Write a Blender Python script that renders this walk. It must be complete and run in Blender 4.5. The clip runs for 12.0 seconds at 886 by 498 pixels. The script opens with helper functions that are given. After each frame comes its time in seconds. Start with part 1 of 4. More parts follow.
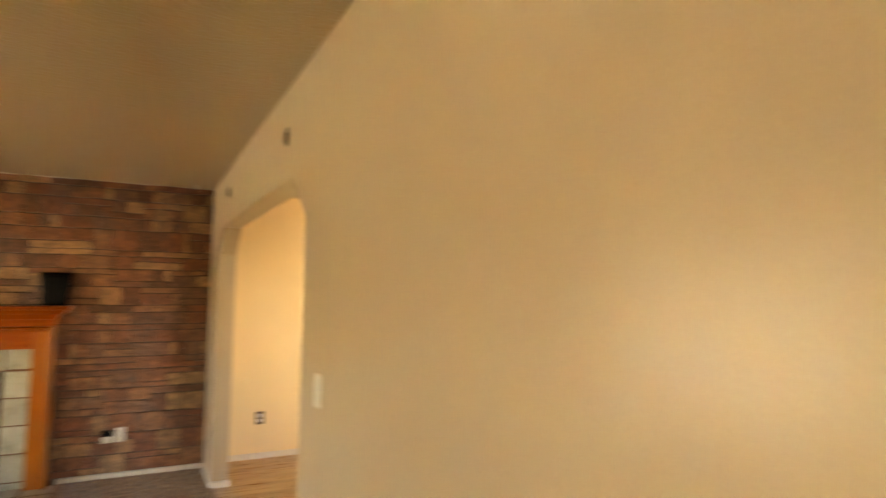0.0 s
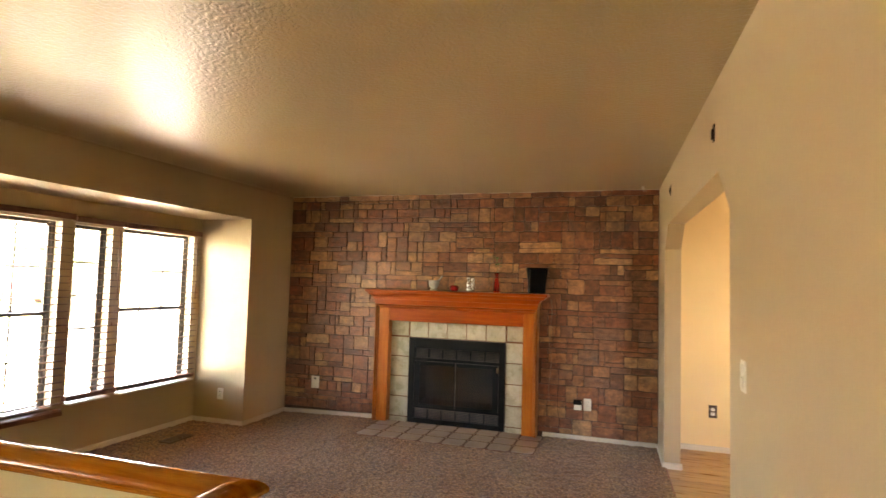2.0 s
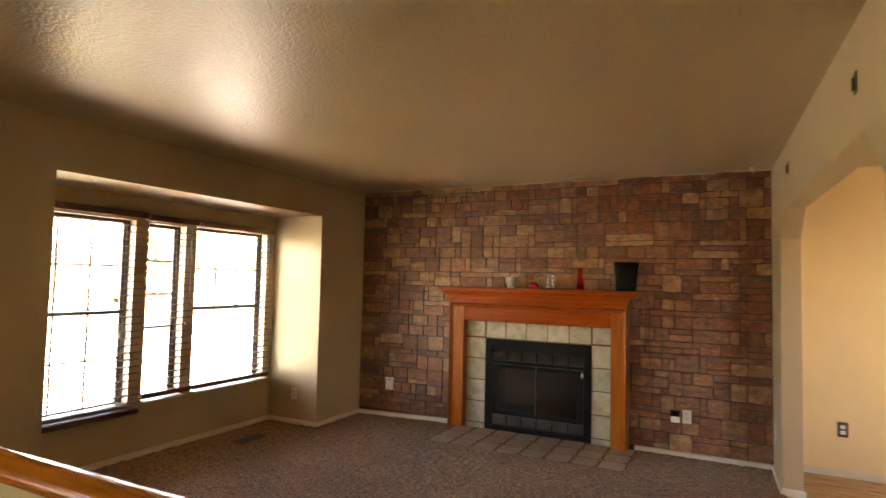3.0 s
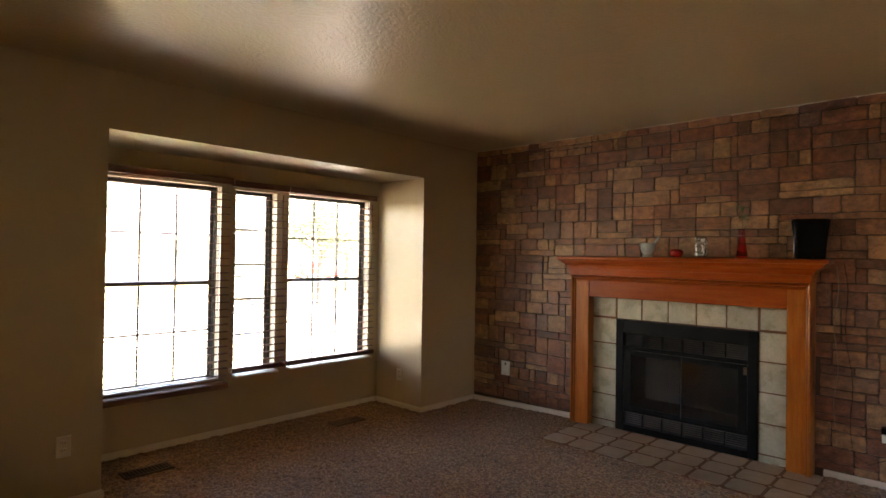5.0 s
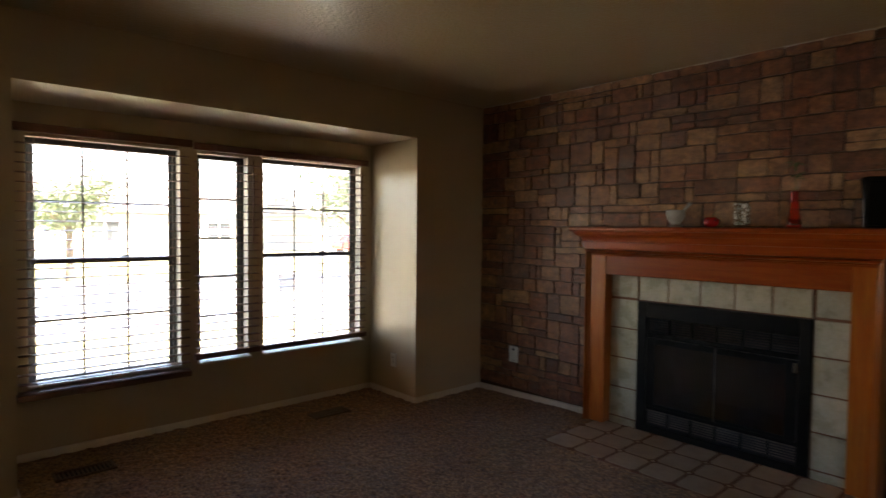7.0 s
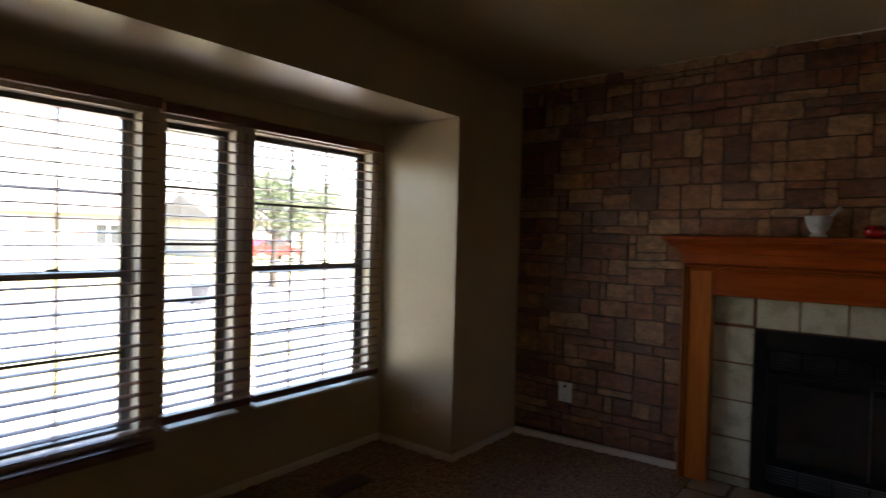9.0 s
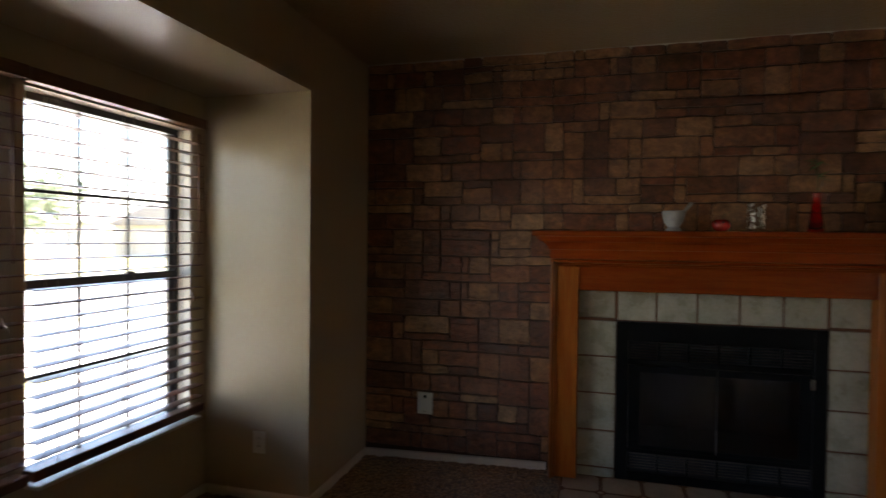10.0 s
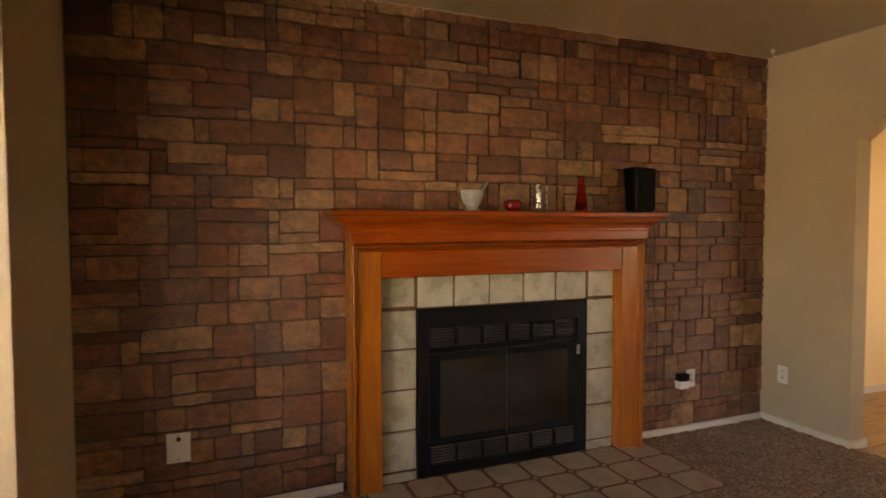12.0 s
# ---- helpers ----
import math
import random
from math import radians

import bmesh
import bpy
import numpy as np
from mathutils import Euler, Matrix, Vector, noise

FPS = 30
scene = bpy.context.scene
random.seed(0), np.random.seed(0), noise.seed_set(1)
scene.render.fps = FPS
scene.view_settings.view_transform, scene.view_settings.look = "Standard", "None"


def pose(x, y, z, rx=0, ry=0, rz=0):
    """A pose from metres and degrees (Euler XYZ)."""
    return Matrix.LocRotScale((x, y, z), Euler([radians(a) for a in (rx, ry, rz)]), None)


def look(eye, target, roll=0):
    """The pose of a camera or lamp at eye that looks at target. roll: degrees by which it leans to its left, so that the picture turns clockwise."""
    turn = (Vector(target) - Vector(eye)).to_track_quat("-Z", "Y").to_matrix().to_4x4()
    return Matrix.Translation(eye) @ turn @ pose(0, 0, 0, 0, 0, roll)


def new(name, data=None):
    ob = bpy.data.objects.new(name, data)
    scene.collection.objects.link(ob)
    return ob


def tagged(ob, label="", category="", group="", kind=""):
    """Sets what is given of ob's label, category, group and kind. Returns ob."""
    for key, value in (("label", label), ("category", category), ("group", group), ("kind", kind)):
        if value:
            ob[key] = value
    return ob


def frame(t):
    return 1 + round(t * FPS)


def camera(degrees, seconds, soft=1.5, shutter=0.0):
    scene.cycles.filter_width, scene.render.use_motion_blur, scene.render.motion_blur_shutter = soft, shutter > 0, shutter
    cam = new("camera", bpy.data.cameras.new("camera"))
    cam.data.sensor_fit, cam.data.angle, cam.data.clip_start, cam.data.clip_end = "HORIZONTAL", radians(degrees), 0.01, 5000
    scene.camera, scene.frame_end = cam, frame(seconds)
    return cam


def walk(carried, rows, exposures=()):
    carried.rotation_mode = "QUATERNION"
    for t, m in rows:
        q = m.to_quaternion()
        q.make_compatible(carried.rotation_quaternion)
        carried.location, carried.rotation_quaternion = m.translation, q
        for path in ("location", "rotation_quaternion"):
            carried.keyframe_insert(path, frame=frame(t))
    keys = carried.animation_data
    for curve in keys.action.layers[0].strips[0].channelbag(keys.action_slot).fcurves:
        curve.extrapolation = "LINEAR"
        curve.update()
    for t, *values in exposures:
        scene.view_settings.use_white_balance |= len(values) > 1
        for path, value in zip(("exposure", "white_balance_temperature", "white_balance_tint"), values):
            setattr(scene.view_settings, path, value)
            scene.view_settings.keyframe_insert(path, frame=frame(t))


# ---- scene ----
cam = camera(75.5, 12.0, shutter=0.5)
PATH = [
    (0, (3.649, -5.483, 1.515), (4.521, -3.69, 1.675), 0.5),
    (0.5, (3.656, -5.48, 1.515), (3.893, -3.5, 1.667), 1.3),
    (1, (3.698, -5.669, 1.495), (3.515, -3.682, 1.637), 1.8),
    (1.5, (3.724, -5.82, 1.482), (3.287, -3.873, 1.611), 1.8),
    (2, (3.747, -5.789, 1.483), (3.129, -3.89, 1.603), 1.6),
    (2.5, (3.734, -5.608, 1.488), (3.018, -3.744, 1.6), 1.5),
    (3, (3.71, -5.387, 1.47), (2.814, -3.602, 1.578), 1.3),
    (3.2, (3.705, -5.306, 1.469), (2.766, -3.543, 1.574), 1.1),
    (5, (3.673, -4.416, 1.383), (2.308, -2.955, 1.41), 0.9),
    (5.5, (3.698, -4.16, 1.35), (2.297, -2.733, 1.348), 0.9),
    (6, (3.707, -3.895, 1.381), (2.302, -2.472, 1.333), 0.8),
    (6.5, (3.666, -3.733, 1.376), (2.259, -2.313, 1.318), 0.7),
    (7, (3.515, -3.662, 1.38), (2.037, -2.317, 1.309), 0.6),
    (7.2, (3.432, -3.638, 1.37), (1.919, -2.332, 1.298), 0.5),
    (8.8, (2.244, -3.579, 1.36), (0.902, -2.098, 1.313), 1.3),
    (9, (2.101, -3.559, 1.361), (0.867, -1.985, 1.319), 1.4),
    (9.5, (1.78, -3.466, 1.36), (0.878, -1.681, 1.332), 1.0),
    (10, (1.413, -3.384, 1.352), (0.892, -1.453, 1.316), 0.6),
    (10.5, (1.114, -3.356, 1.392), (1.052, -1.358, 1.343), 0.5),
    (11, (0.869, -3.238, 1.367), (1.156, -1.26, 1.283), 0.3),
    (11.5, (0.7, -3.044, 1.374), (1.216, -1.113, 1.302), 0.0),
    (12, (0.572, -2.801, 1.333), (1.309, -0.943, 1.249), -0.1),
]
EXPOSURES = [(0, 6.12, 11100, 21), (0.5, 6.36, 10600, 21), (1, 6.58, 10000, 22), (1.5, 6.5, 9700, 23), (3, 5.72, 9700, 25), (5.5, 4.86, 8100, 24), (7, 4.16, 7500, 22), (9.5, 3.45, 7000, 21), (10, 3.62, 7000, 21), (10.5, 3.75, 6950, 21), (11, 4.15, 7200, 21), (11.5, 4.65, 8100, 22), (12, 5.24, 10900, 32)]
walk(cam, [(t, look(eye, target, roll)) for t, eye, target, roll in PATH], EXPOSURES)

# ---- world and light ----
SUN_ELEV, SUN_AZ = radians(58), radians(60)
world = bpy.data.worlds.new("sky")
scene.world = world
world.use_nodes = True
_n = world.node_tree.nodes
_sky = _n.new("ShaderNodeTexSky")
_sky.sky_type = "NISHITA"
_sky.sun_disc = False
_sky.sun_elevation = SUN_ELEV
_sky.sun_rotation = SUN_AZ
world.node_tree.links.new(_sky.outputs[0], _n["Background"].inputs[0])
_n["Background"].inputs[1].default_value = 0.15

sun = new("sun", bpy.data.lights.new("sun", "SUN"))
sun.data.energy, sun.data.angle, sun.data.color = 5.0, radians(0.5), (1.0, 0.95, 0.87)
_d = Vector((math.sin(SUN_AZ) * math.cos(SUN_ELEV), math.cos(SUN_AZ) * math.cos(SUN_ELEV), math.sin(SUN_ELEV)))
sun.matrix_world = look(_d * 30, (0, 0, 0))

# added fill lamp for the dining room, in an assumed window out of view
dl = new("dining_fill_light", bpy.data.lights.new("dining_fill_light", "AREA"))
dl.data.shape, dl.data.size, dl.data.size_y = "RECTANGLE", 0.7, 1.3
dl.data.energy, dl.data.color = 0.24, (1.0, 0.88, 0.70)
dl.data.spread = radians(54)
dl.matrix_world = look((6.55, -4.66, 1.45), (6.15, 0, 1.30))
# added fill lamp for the entry, in an assumed opening beside the stairwell
el = new("entry_fill_light", bpy.data.lights.new("entry_fill_light", "AREA"))
el.data.shape, el.data.size, el.data.size_y, el.data.spread = "RECTANGLE", 0.95, 1.15, radians(125)
el.data.energy, el.data.color = 0.042, (1.0, 0.90, 0.74)
el.matrix_world = look((-0.06, -6.3, 1.5), (3.0, -6.1, 1.3))


# ---- helpers ----
def thing(name, at=(0, 0, 0), label="", category="", group="", kind="", rz=0):
    ob = new(name)
    ob.empty_display_size = 0.05
    ob.matrix_basis = pose(*at, 0, 0, rz)
    return tagged(ob, label, category, group, kind)


def mesh_of(name, bm, material, smooth=False):
    me = bpy.data.meshes.new(name)
    bm.normal_update()
    bm.to_mesh(me)
    bm.free()
    me.materials.append(material)
    if smooth:
        for p in me.polygons:
            p.use_smooth = True
    return me


def part(name, bm, material, parent=None, label="", smooth=False, at=None):
    ob = new(name, mesh_of(name, bm, material, smooth))
    ob.parent = parent
    if at is not None:
        ob.matrix_basis = at
    return tagged(ob, label)


def setting(name, bm, material, label="", smooth=False):
    ob = part(name, bm, material, None, label, smooth)
    return tagged(ob, kind="structure")


def box(bm, x0, x1, y0, y1, z0, z1, bev=0.0, seg=1):
    m = Matrix.Translation(((x0 + x1) / 2, (y0 + y1) / 2, (z0 + z1) / 2)) @ Matrix.Diagonal((abs(x1 - x0), abs(y1 - y0), abs(z1 - z0), 1))
    g = bmesh.ops.create_cube(bm, size=1, matrix=m)
    if bev > 0:
        es = list({e for v in g["verts"] for e in v.link_edges})
        bmesh.ops.bevel(bm, geom=es, offset=bev, segments=seg, affect="EDGES", profile=0.5)
    return bm


def boxed(*a, **k):
    return box(bmesh.new(), *a, **k)


def cyl(bm, r0, r1, h, m=None, n=16):
    """A tapered cylinder that stands on the origin."""
    mm = (m or Matrix()) @ Matrix.Translation((0, 0, h / 2))
    bmesh.ops.create_cone(bm, cap_ends=True, segments=n, radius1=r0, radius2=r1, depth=h, matrix=mm)
    return bm


def lathe(profile, n=28):
    """Turns (radius, height) pairs round the z axis."""
    bm = bmesh.new()
    rings = []
    for r, z in profile:
        if r < 1e-5:
            rings.append([bm.verts.new((0, 0, z))])
        else:
            rings.append([bm.verts.new((r * math.cos(2 * math.pi * i / n), r * math.sin(2 * math.pi * i / n), z)) for i in range(n)])
    for a, b in zip(rings, rings[1:]):
        for i in range(n):
            j = (i + 1) % n
            if len(a) == 1 and len(b) == 1:
                continue
            if len(a) == 1:
                bm.faces.new((a[0], b[j], b[i]))
            elif len(b) == 1:
                bm.faces.new((a[i], a[j], b[0]))
            else:
                bm.faces.new((a[i], a[j], b[j], b[i]))
    return bm


def prism(poly, axis, lo, hi):
    """Extrudes a polygon in the plane across axis ('x': (y, z), 'y': (x, z), 'z': (x, y)) from lo to hi."""
    bm = bmesh.new()
    put = {"x": lambda a, b, t: (t, a, b), "y": lambda a, b, t: (a, t, b), "z": lambda a, b, t: (a, b, t)}[axis]
    v0 = [bm.verts.new(put(a, b, lo)) for a, b in poly]
    v1 = [bm.verts.new(put(a, b, hi)) for a, b in poly]
    n = len(poly)
    bm.faces.new(v0)
    bm.faces.new(v1[::-1])
    for i in range(n):
        bm.faces.new((v0[i], v1[i], v1[(i + 1) % n], v0[(i + 1) % n]))
    bmesh.ops.recalc_face_normals(bm, faces=bm.faces)
    return bm


def tube(name, points, r, material, parent=None, label=""):
    """A round cord along points, as a mesh."""
    bm = bmesh.new()
    rings = []
    pts = [Vector(p) for p in points]
    for i, p in enumerate(pts):
        d = (pts[min(i + 1, len(pts) - 1)] - pts[max(i - 1, 0)]).normalized()
        a = d.orthogonal().normalized()
        b = d.cross(a)
        rings.append([bm.verts.new(p + r * (math.cos(k * math.pi / 3) * a + math.sin(k * math.pi / 3) * b)) for k in range(6)])
    for r0, r1 in zip(rings, rings[1:]):
        best = min(range(6), key=lambda s: (r0[0].co - r1[s].co).length)
        for k in range(6):
            bm.faces.new((r0[k], r0[(k + 1) % 6], r1[(k + 1 + best) % 6], r1[(k + best) % 6]))
    bm.faces.new(rings[0][::-1])
    bm.faces.new(rings[-1])
    bmesh.ops.recalc_face_normals(bm, faces=bm.faces)
    return part(name, bm, material, parent, label, True)


# ---- materials ----
class Mat:
    """A short way to write node materials."""

    def __init__(self, name, rough=0.5, metal=0.0, coat=0.0):
        self.m = bpy.data.materials.new(name)
        self.m.use_nodes = True
        self.t = self.m.node_tree
        self.b = self.t.nodes["Principled BSDF"]
        self.b.inputs["Roughness"].default_value = rough
        self.b.inputs["Metallic"].default_value = metal
        self.b.inputs["Coat Weight"].default_value = coat
        self.b.inputs["Coat Roughness"].default_value = 0.15

    def node(self, kind, **sets):
        n = self.t.nodes.new(kind)
        for k, v in sets.items():
            n.inputs[k].default_value = v
        return n

    def link(self, a, b):
        self.t.links.new(a, b)

    def coords(self, scale=(1, 1, 1), world_space=True):
        if world_space:
            src = self.t.nodes.new("ShaderNodeNewGeometry").outputs["Position"]
        else:
            src = self.t.nodes.new("ShaderNodeTexCoord").outputs["Object"]
        mp = self.node("ShaderNodeMapping", Scale=scale)
        self.link(src, mp.inputs["Vector"])
        return mp.outputs[0]

    def noise(self, vec, scale, detail=4.0, rough=0.55):
        n = self.node("ShaderNodeTexNoise", Scale=scale, Detail=detail, Roughness=rough)
        self.link(vec, n.inputs["Vector"])
        return n.outputs["Fac"]

    def ramp(self, fac, stops, constant=False):
        r = self.t.nodes.new("ShaderNodeValToRGB")
        cr = r.color_ramp
        cr.interpolation = "CONSTANT" if constant else "LINEAR"
        while len(cr.elements) < len(stops):
            cr.elements.new(0.5)
        for e, (p, c) in zip(cr.elements, stops):
            e.position, e.color = p, (*c, 1)
        self.link(fac, r.inputs[0])
        return r.outputs[0]

    def mix(self, a, b, fac, mode="MIX"):
        n = self.t.nodes.new("ShaderNodeMix")
        n.data_type, n.blend_type = "RGBA", mode
        for v, i in ((fac, 0), (a, 6), (b, 7)):
            if isinstance(v, (int, float)):
                n.inputs[i].default_value = v
            elif isinstance(v, tuple):
                n.inputs[i].default_value = (*v, 1)
            else:
                self.link(v, n.inputs[i])
        return n.outputs[2]

    def colour(self, c):
        self.link(c, self.b.inputs["Base Color"])
        return self

    def bump(self, fac, strength, dist):
        n = self.node("ShaderNodeBump", Strength=strength, Distance=dist)
        self.link(fac, n.inputs["Height"])
        old = self.b.inputs["Normal"].links
        if old:
            self.link(old[0].from_socket, n.inputs["Normal"])
        self.link(n.outputs[0], self.b.inputs["Normal"])
        return self

    def rough_by(self, fac, lo, hi):
        n = self.node("ShaderNodeMapRange")
        n.inputs[3].default_value, n.inputs[4].default_value = lo, hi
        self.link(fac, n.inputs[0])
        self.link(n.outputs[0], self.b.inputs["Roughness"])
        return self


def scaled(c, k):
    return tuple(min(1, v * k) for v in c)


def plain(name, c, rough=0.5, metal=0.0, coat=0.0, scale=9.0, vary=0.12, bump=0.0, world_space=False, spec=0.5):
    """Paint, plastic or metal with a light mottling and fine relief."""
    m = Mat(name, rough, metal, coat)
    m.b.inputs["Specular IOR Level"].default_value = spec
    v = m.coords(world_space=world_space)
    big, fine = m.noise(v, scale), m.noise(v, scale * 14, 3)
    m.colour(m.mix(m.ramp(big, [(0.3, scaled(c, 1 - vary)), (0.7, scaled(c, 1 + vary))]), m.ramp(fine, [(0.3, (0.9, 0.9, 0.9)), (0.7, (1, 1, 1))]), 0.5, "MULTIPLY"))
    m.rough_by(big, max(0.02, rough * 0.85), min(1, rough * 1.15))
    if bump:
        m.bump(fine, bump, 0.001)
    return m.m


def wall_paint(name, c, rough, texture):
    m = Mat(name, rough)
    v = m.coords()
    big, mid, fine = m.noise(v, 0.9, 3), m.noise(v, 42, 3, 0.5), m.noise(v, 160, 2)
    m.colour(m.mix(m.ramp(big, [(0.3, scaled(c, 0.94)), (0.7, scaled(c, 1.05))]), m.ramp(fine, [(0.3, (0.93, 0.93, 0.93)), (0.7, (1, 1, 1))]), 0.6, "MULTIPLY"))
    m.rough_by(mid, rough * 0.9, rough * 1.1)
    m.bump(mid, texture, 0.004)
    m.bump(fine, texture * 0.5, 0.001)
    return m.m


def ceiling_paint(name, c):
    """Knock-down plaster under satin paint."""
    m = Mat(name, 0.36)
    m.b.inputs["Specular IOR Level"].default_value = 0.21
    v = m.coords()
    big = m.noise(v, 0.7, 3)
    vo = m.node("ShaderNodeTexVoronoi", Scale=58.0)
    vo.feature = "SMOOTH_F1"
    warp = m.node("ShaderNodeTexNoise", Scale=22.0, Detail=3.0)
    m.link(v, warp.inputs["Vector"])
    add = m.t.nodes.new("ShaderNodeVectorMath")
    add.operation = "MULTIPLY_ADD"
    add.inputs[1].default_value = (0.06, 0.06, 0.06)
    m.link(warp.outputs["Color"], add.inputs[0])
    m.link(v, add.inputs[2])
    m.link(add.outputs[0], vo.inputs["Vector"])
    flat = m.ramp(vo.outputs["Distance"], [(0.25, (1, 1, 1)), (0.62, (0, 0, 0))])
    m.colour(m.ramp(big, [(0.3, scaled(c, 0.95)), (0.7, scaled(c, 1.04))]))
    m.bump(flat, 0.50, 0.0032)
    m.bump(m.noise(v, 90, 3), 0.25, 0.002)
    m.rough_by(m.noise(v, 2.2), 0.26, 0.33)
    return m.m


def wood(name, dark, mid, light, grain=(1, 14, 14), rough=0.34, coat=0.12, ring=2.2, per_piece=False, world_space=True, spec=0.5):
    """Varnished wood; grain is the stretch of the coordinates, short along the fibre."""
    m = Mat(name, rough, 0.0, coat)
    m.b.inputs["Specular IOR Level"].default_value = spec
    v = m.coords(grain, world_space)
    a, b = m.noise(v, ring, 6, 0.6), m.noise(v, ring * 9, 4, 0.6)
    c = m.ramp(a, [(0.28, dark), (0.45, mid), (0.62, light), (0.75, mid)])
    c = m.mix(c, m.ramp(b, [(0.35, (0.84, 0.80, 0.76)), (0.6, (1, 1, 1))]), 0.7, "MULTIPLY")
    knots = m.noise(m.coords(tuple(g ** 0.5 for g in grain), world_space), 3.1, 2)
    c = m.mix(c, m.ramp(knots, [(0.70, (1, 1, 1)), (0.80, (0.62, 0.50, 0.42))]), 0.8, "MULTIPLY")
    if per_piece:
        r = m.t.nodes.new("ShaderNodeObjectInfo").outputs["Random"]
        c = m.mix(c, m.ramp(r, [(0.0, (0.72, 0.68, 0.62)), (1.0, (1.0, 1.0, 1.0))]), 1.0, "MULTIPLY")
    m.colour(c)
    m.bump(b, 0.12, 0.001)
    m.rough_by(a, rough * 0.8, rough * 1.25)
    return m.m


def stone(name, per_island):
    """Weathered ashlar in browns, rust and tan, one tone a stone, with slanting clefts and slate-grey blots."""
    m = Mat(name, 0.55)
    if per_island:
        r = m.t.nodes.new("ShaderNodeNewGeometry").outputs["Random Per Island"]
    else:
        r = m.t.nodes.new("ShaderNodeObjectInfo").outputs["Random"]
    tones = [(0.0, (0.143, 0.055, 0.030)), (0.13, (0.220, 0.090, 0.048)), (0.32, (0.284, 0.126, 0.063)), (0.46, (0.196, 0.070, 0.036)),
             (0.60, (0.314, 0.164, 0.086)), (0.74, (0.176, 0.083, 0.051)), (0.86, (0.259, 0.122, 0.065)), (0.92, (0.363, 0.203, 0.110))]
    c = m.ramp(r, tones, True)
    v = m.coords()
    # each stone was cut elsewhere: shift the pattern by its own number
    shift = m.t.nodes.new("ShaderNodeVectorMath")
    shift.operation = "MULTIPLY_ADD"
    comb = m.t.nodes.new("ShaderNodeCombineXYZ")
    for k in range(3):
        m.link(r, comb.inputs[k])
    shift.inputs[1].default_value = (37.0, 11.0, 23.0)
    m.link(comb.outputs[0], shift.inputs[0])
    m.link(v, shift.inputs[2])
    own = m.node("ShaderNodeMapping", Rotation=(0, radians(38), 0), Scale=(1.0, 1.0, 2.2))
    m.link(shift.outputs[0], own.inputs["Vector"])
    cleft, vein = m.noise(own.outputs[0], 8.5, 6, 0.66), m.noise(own.outputs[0], 3.6, 5, 0.7)
    cloud, blot, grit = m.noise(shift.outputs[0], 15, 7, 0.75), m.noise(v, 2.6, 4, 0.6), m.noise(v, 75, 4, 0.75)
    c = m.mix(c, m.ramp(cloud, [(0.30, (0.38, 0.33, 0.31)), (0.48, (0.92, 0.90, 0.88)), (0.68, (1.75, 1.65, 1.45))]), 0.85, "MULTIPLY")
    c = m.mix(c, m.ramp(cleft, [(0.34, (0.50, 0.46, 0.44)), (0.50, (1.0, 1.0, 1.0)), (0.66, (1.40, 1.36, 1.25))]), 0.5, "MULTIPLY")
    c = m.mix(c, (0.070, 0.062, 0.060), m.ramp(vein, [(0.58, (0, 0, 0)), (0.68, (0.5, 0.5, 0.5))]))
    c = m.mix(c, (0.095, 0.080, 0.072), m.ramp(blot, [(0.60, (0, 0, 0)), (0.74, (0.6, 0.6, 0.6))]))
    c = m.mix(c, m.ramp(grit, [(0.32, (0.62, 0.6, 0.58)), (0.6, (1.08, 1.06, 1.04))]), 0.7, "MULTIPLY")
    m.colour(c)
    m.bump(cleft, 1.0, 0.012)
    m.bump(cloud, 0.9, 0.009)
    m.bump(grit, 0.6, 0.0025)
    m.rough_by(cloud, 0.36, 0.27)
    return m.m


def carpet_fibre(name):
    m = Mat(name, 0.95)
    v = m.coords()
    tuft, fine, big = m.noise(v, 60, 3, 0.75), m.noise(v, 200, 2), m.noise(v, 1.6, 3)
    c = m.ramp(tuft, [(0.34, (0.080, 0.038, 0.016)), (0.49, (0.262, 0.146, 0.072)), (0.62, (0.520, 0.322, 0.170))])
    c = m.mix(c, m.ramp(big, [(0.3, (0.756, 0.705, 0.640)), (0.7, (1.04, 1.03, 1.02))]), 1.0, "MULTIPLY")
    c = m.mix(c, m.ramp(fine, [(0.3, (0.540, 0.516, 0.480)), (0.65, (1.1, 1.1, 1.1))]), 0.7, "MULTIPLY")
    m.colour(c)
    m.bump(tuft, 0.8, 0.008)
    m.b.inputs["Sheen Weight"].default_value = 0.15
    return m.m


def ceramic(name, c1, c2, rough, scale, per_piece=True):
    m = Mat(name, rough)
    v = m.coords()
    a, b = m.noise(v, scale, 5, 0.6), m.noise(v, scale * 6, 3)
    c = m.ramp(a, [(0.32, c1), (0.66, c2)])
    c = m.mix(c, m.ramp(b, [(0.3, (0.88, 0.86, 0.82)), (0.6, (1, 1, 1))]), 0.8, "MULTIPLY")
    if per_piece:
        r = m.t.nodes.new("ShaderNodeObjectInfo").outputs["Random"]
        c = m.mix(c, m.ramp(r, [(0.0, (0.86, 0.85, 0.83)), (1.0, (1.05, 1.05, 1.05))]), 1.0, "MULTIPLY")
    m.colour(c)
    m.rough_by(a, rough * 0.8, rough * 1.2)
    m.bump(a, 0.25, 0.002)
    return m.m


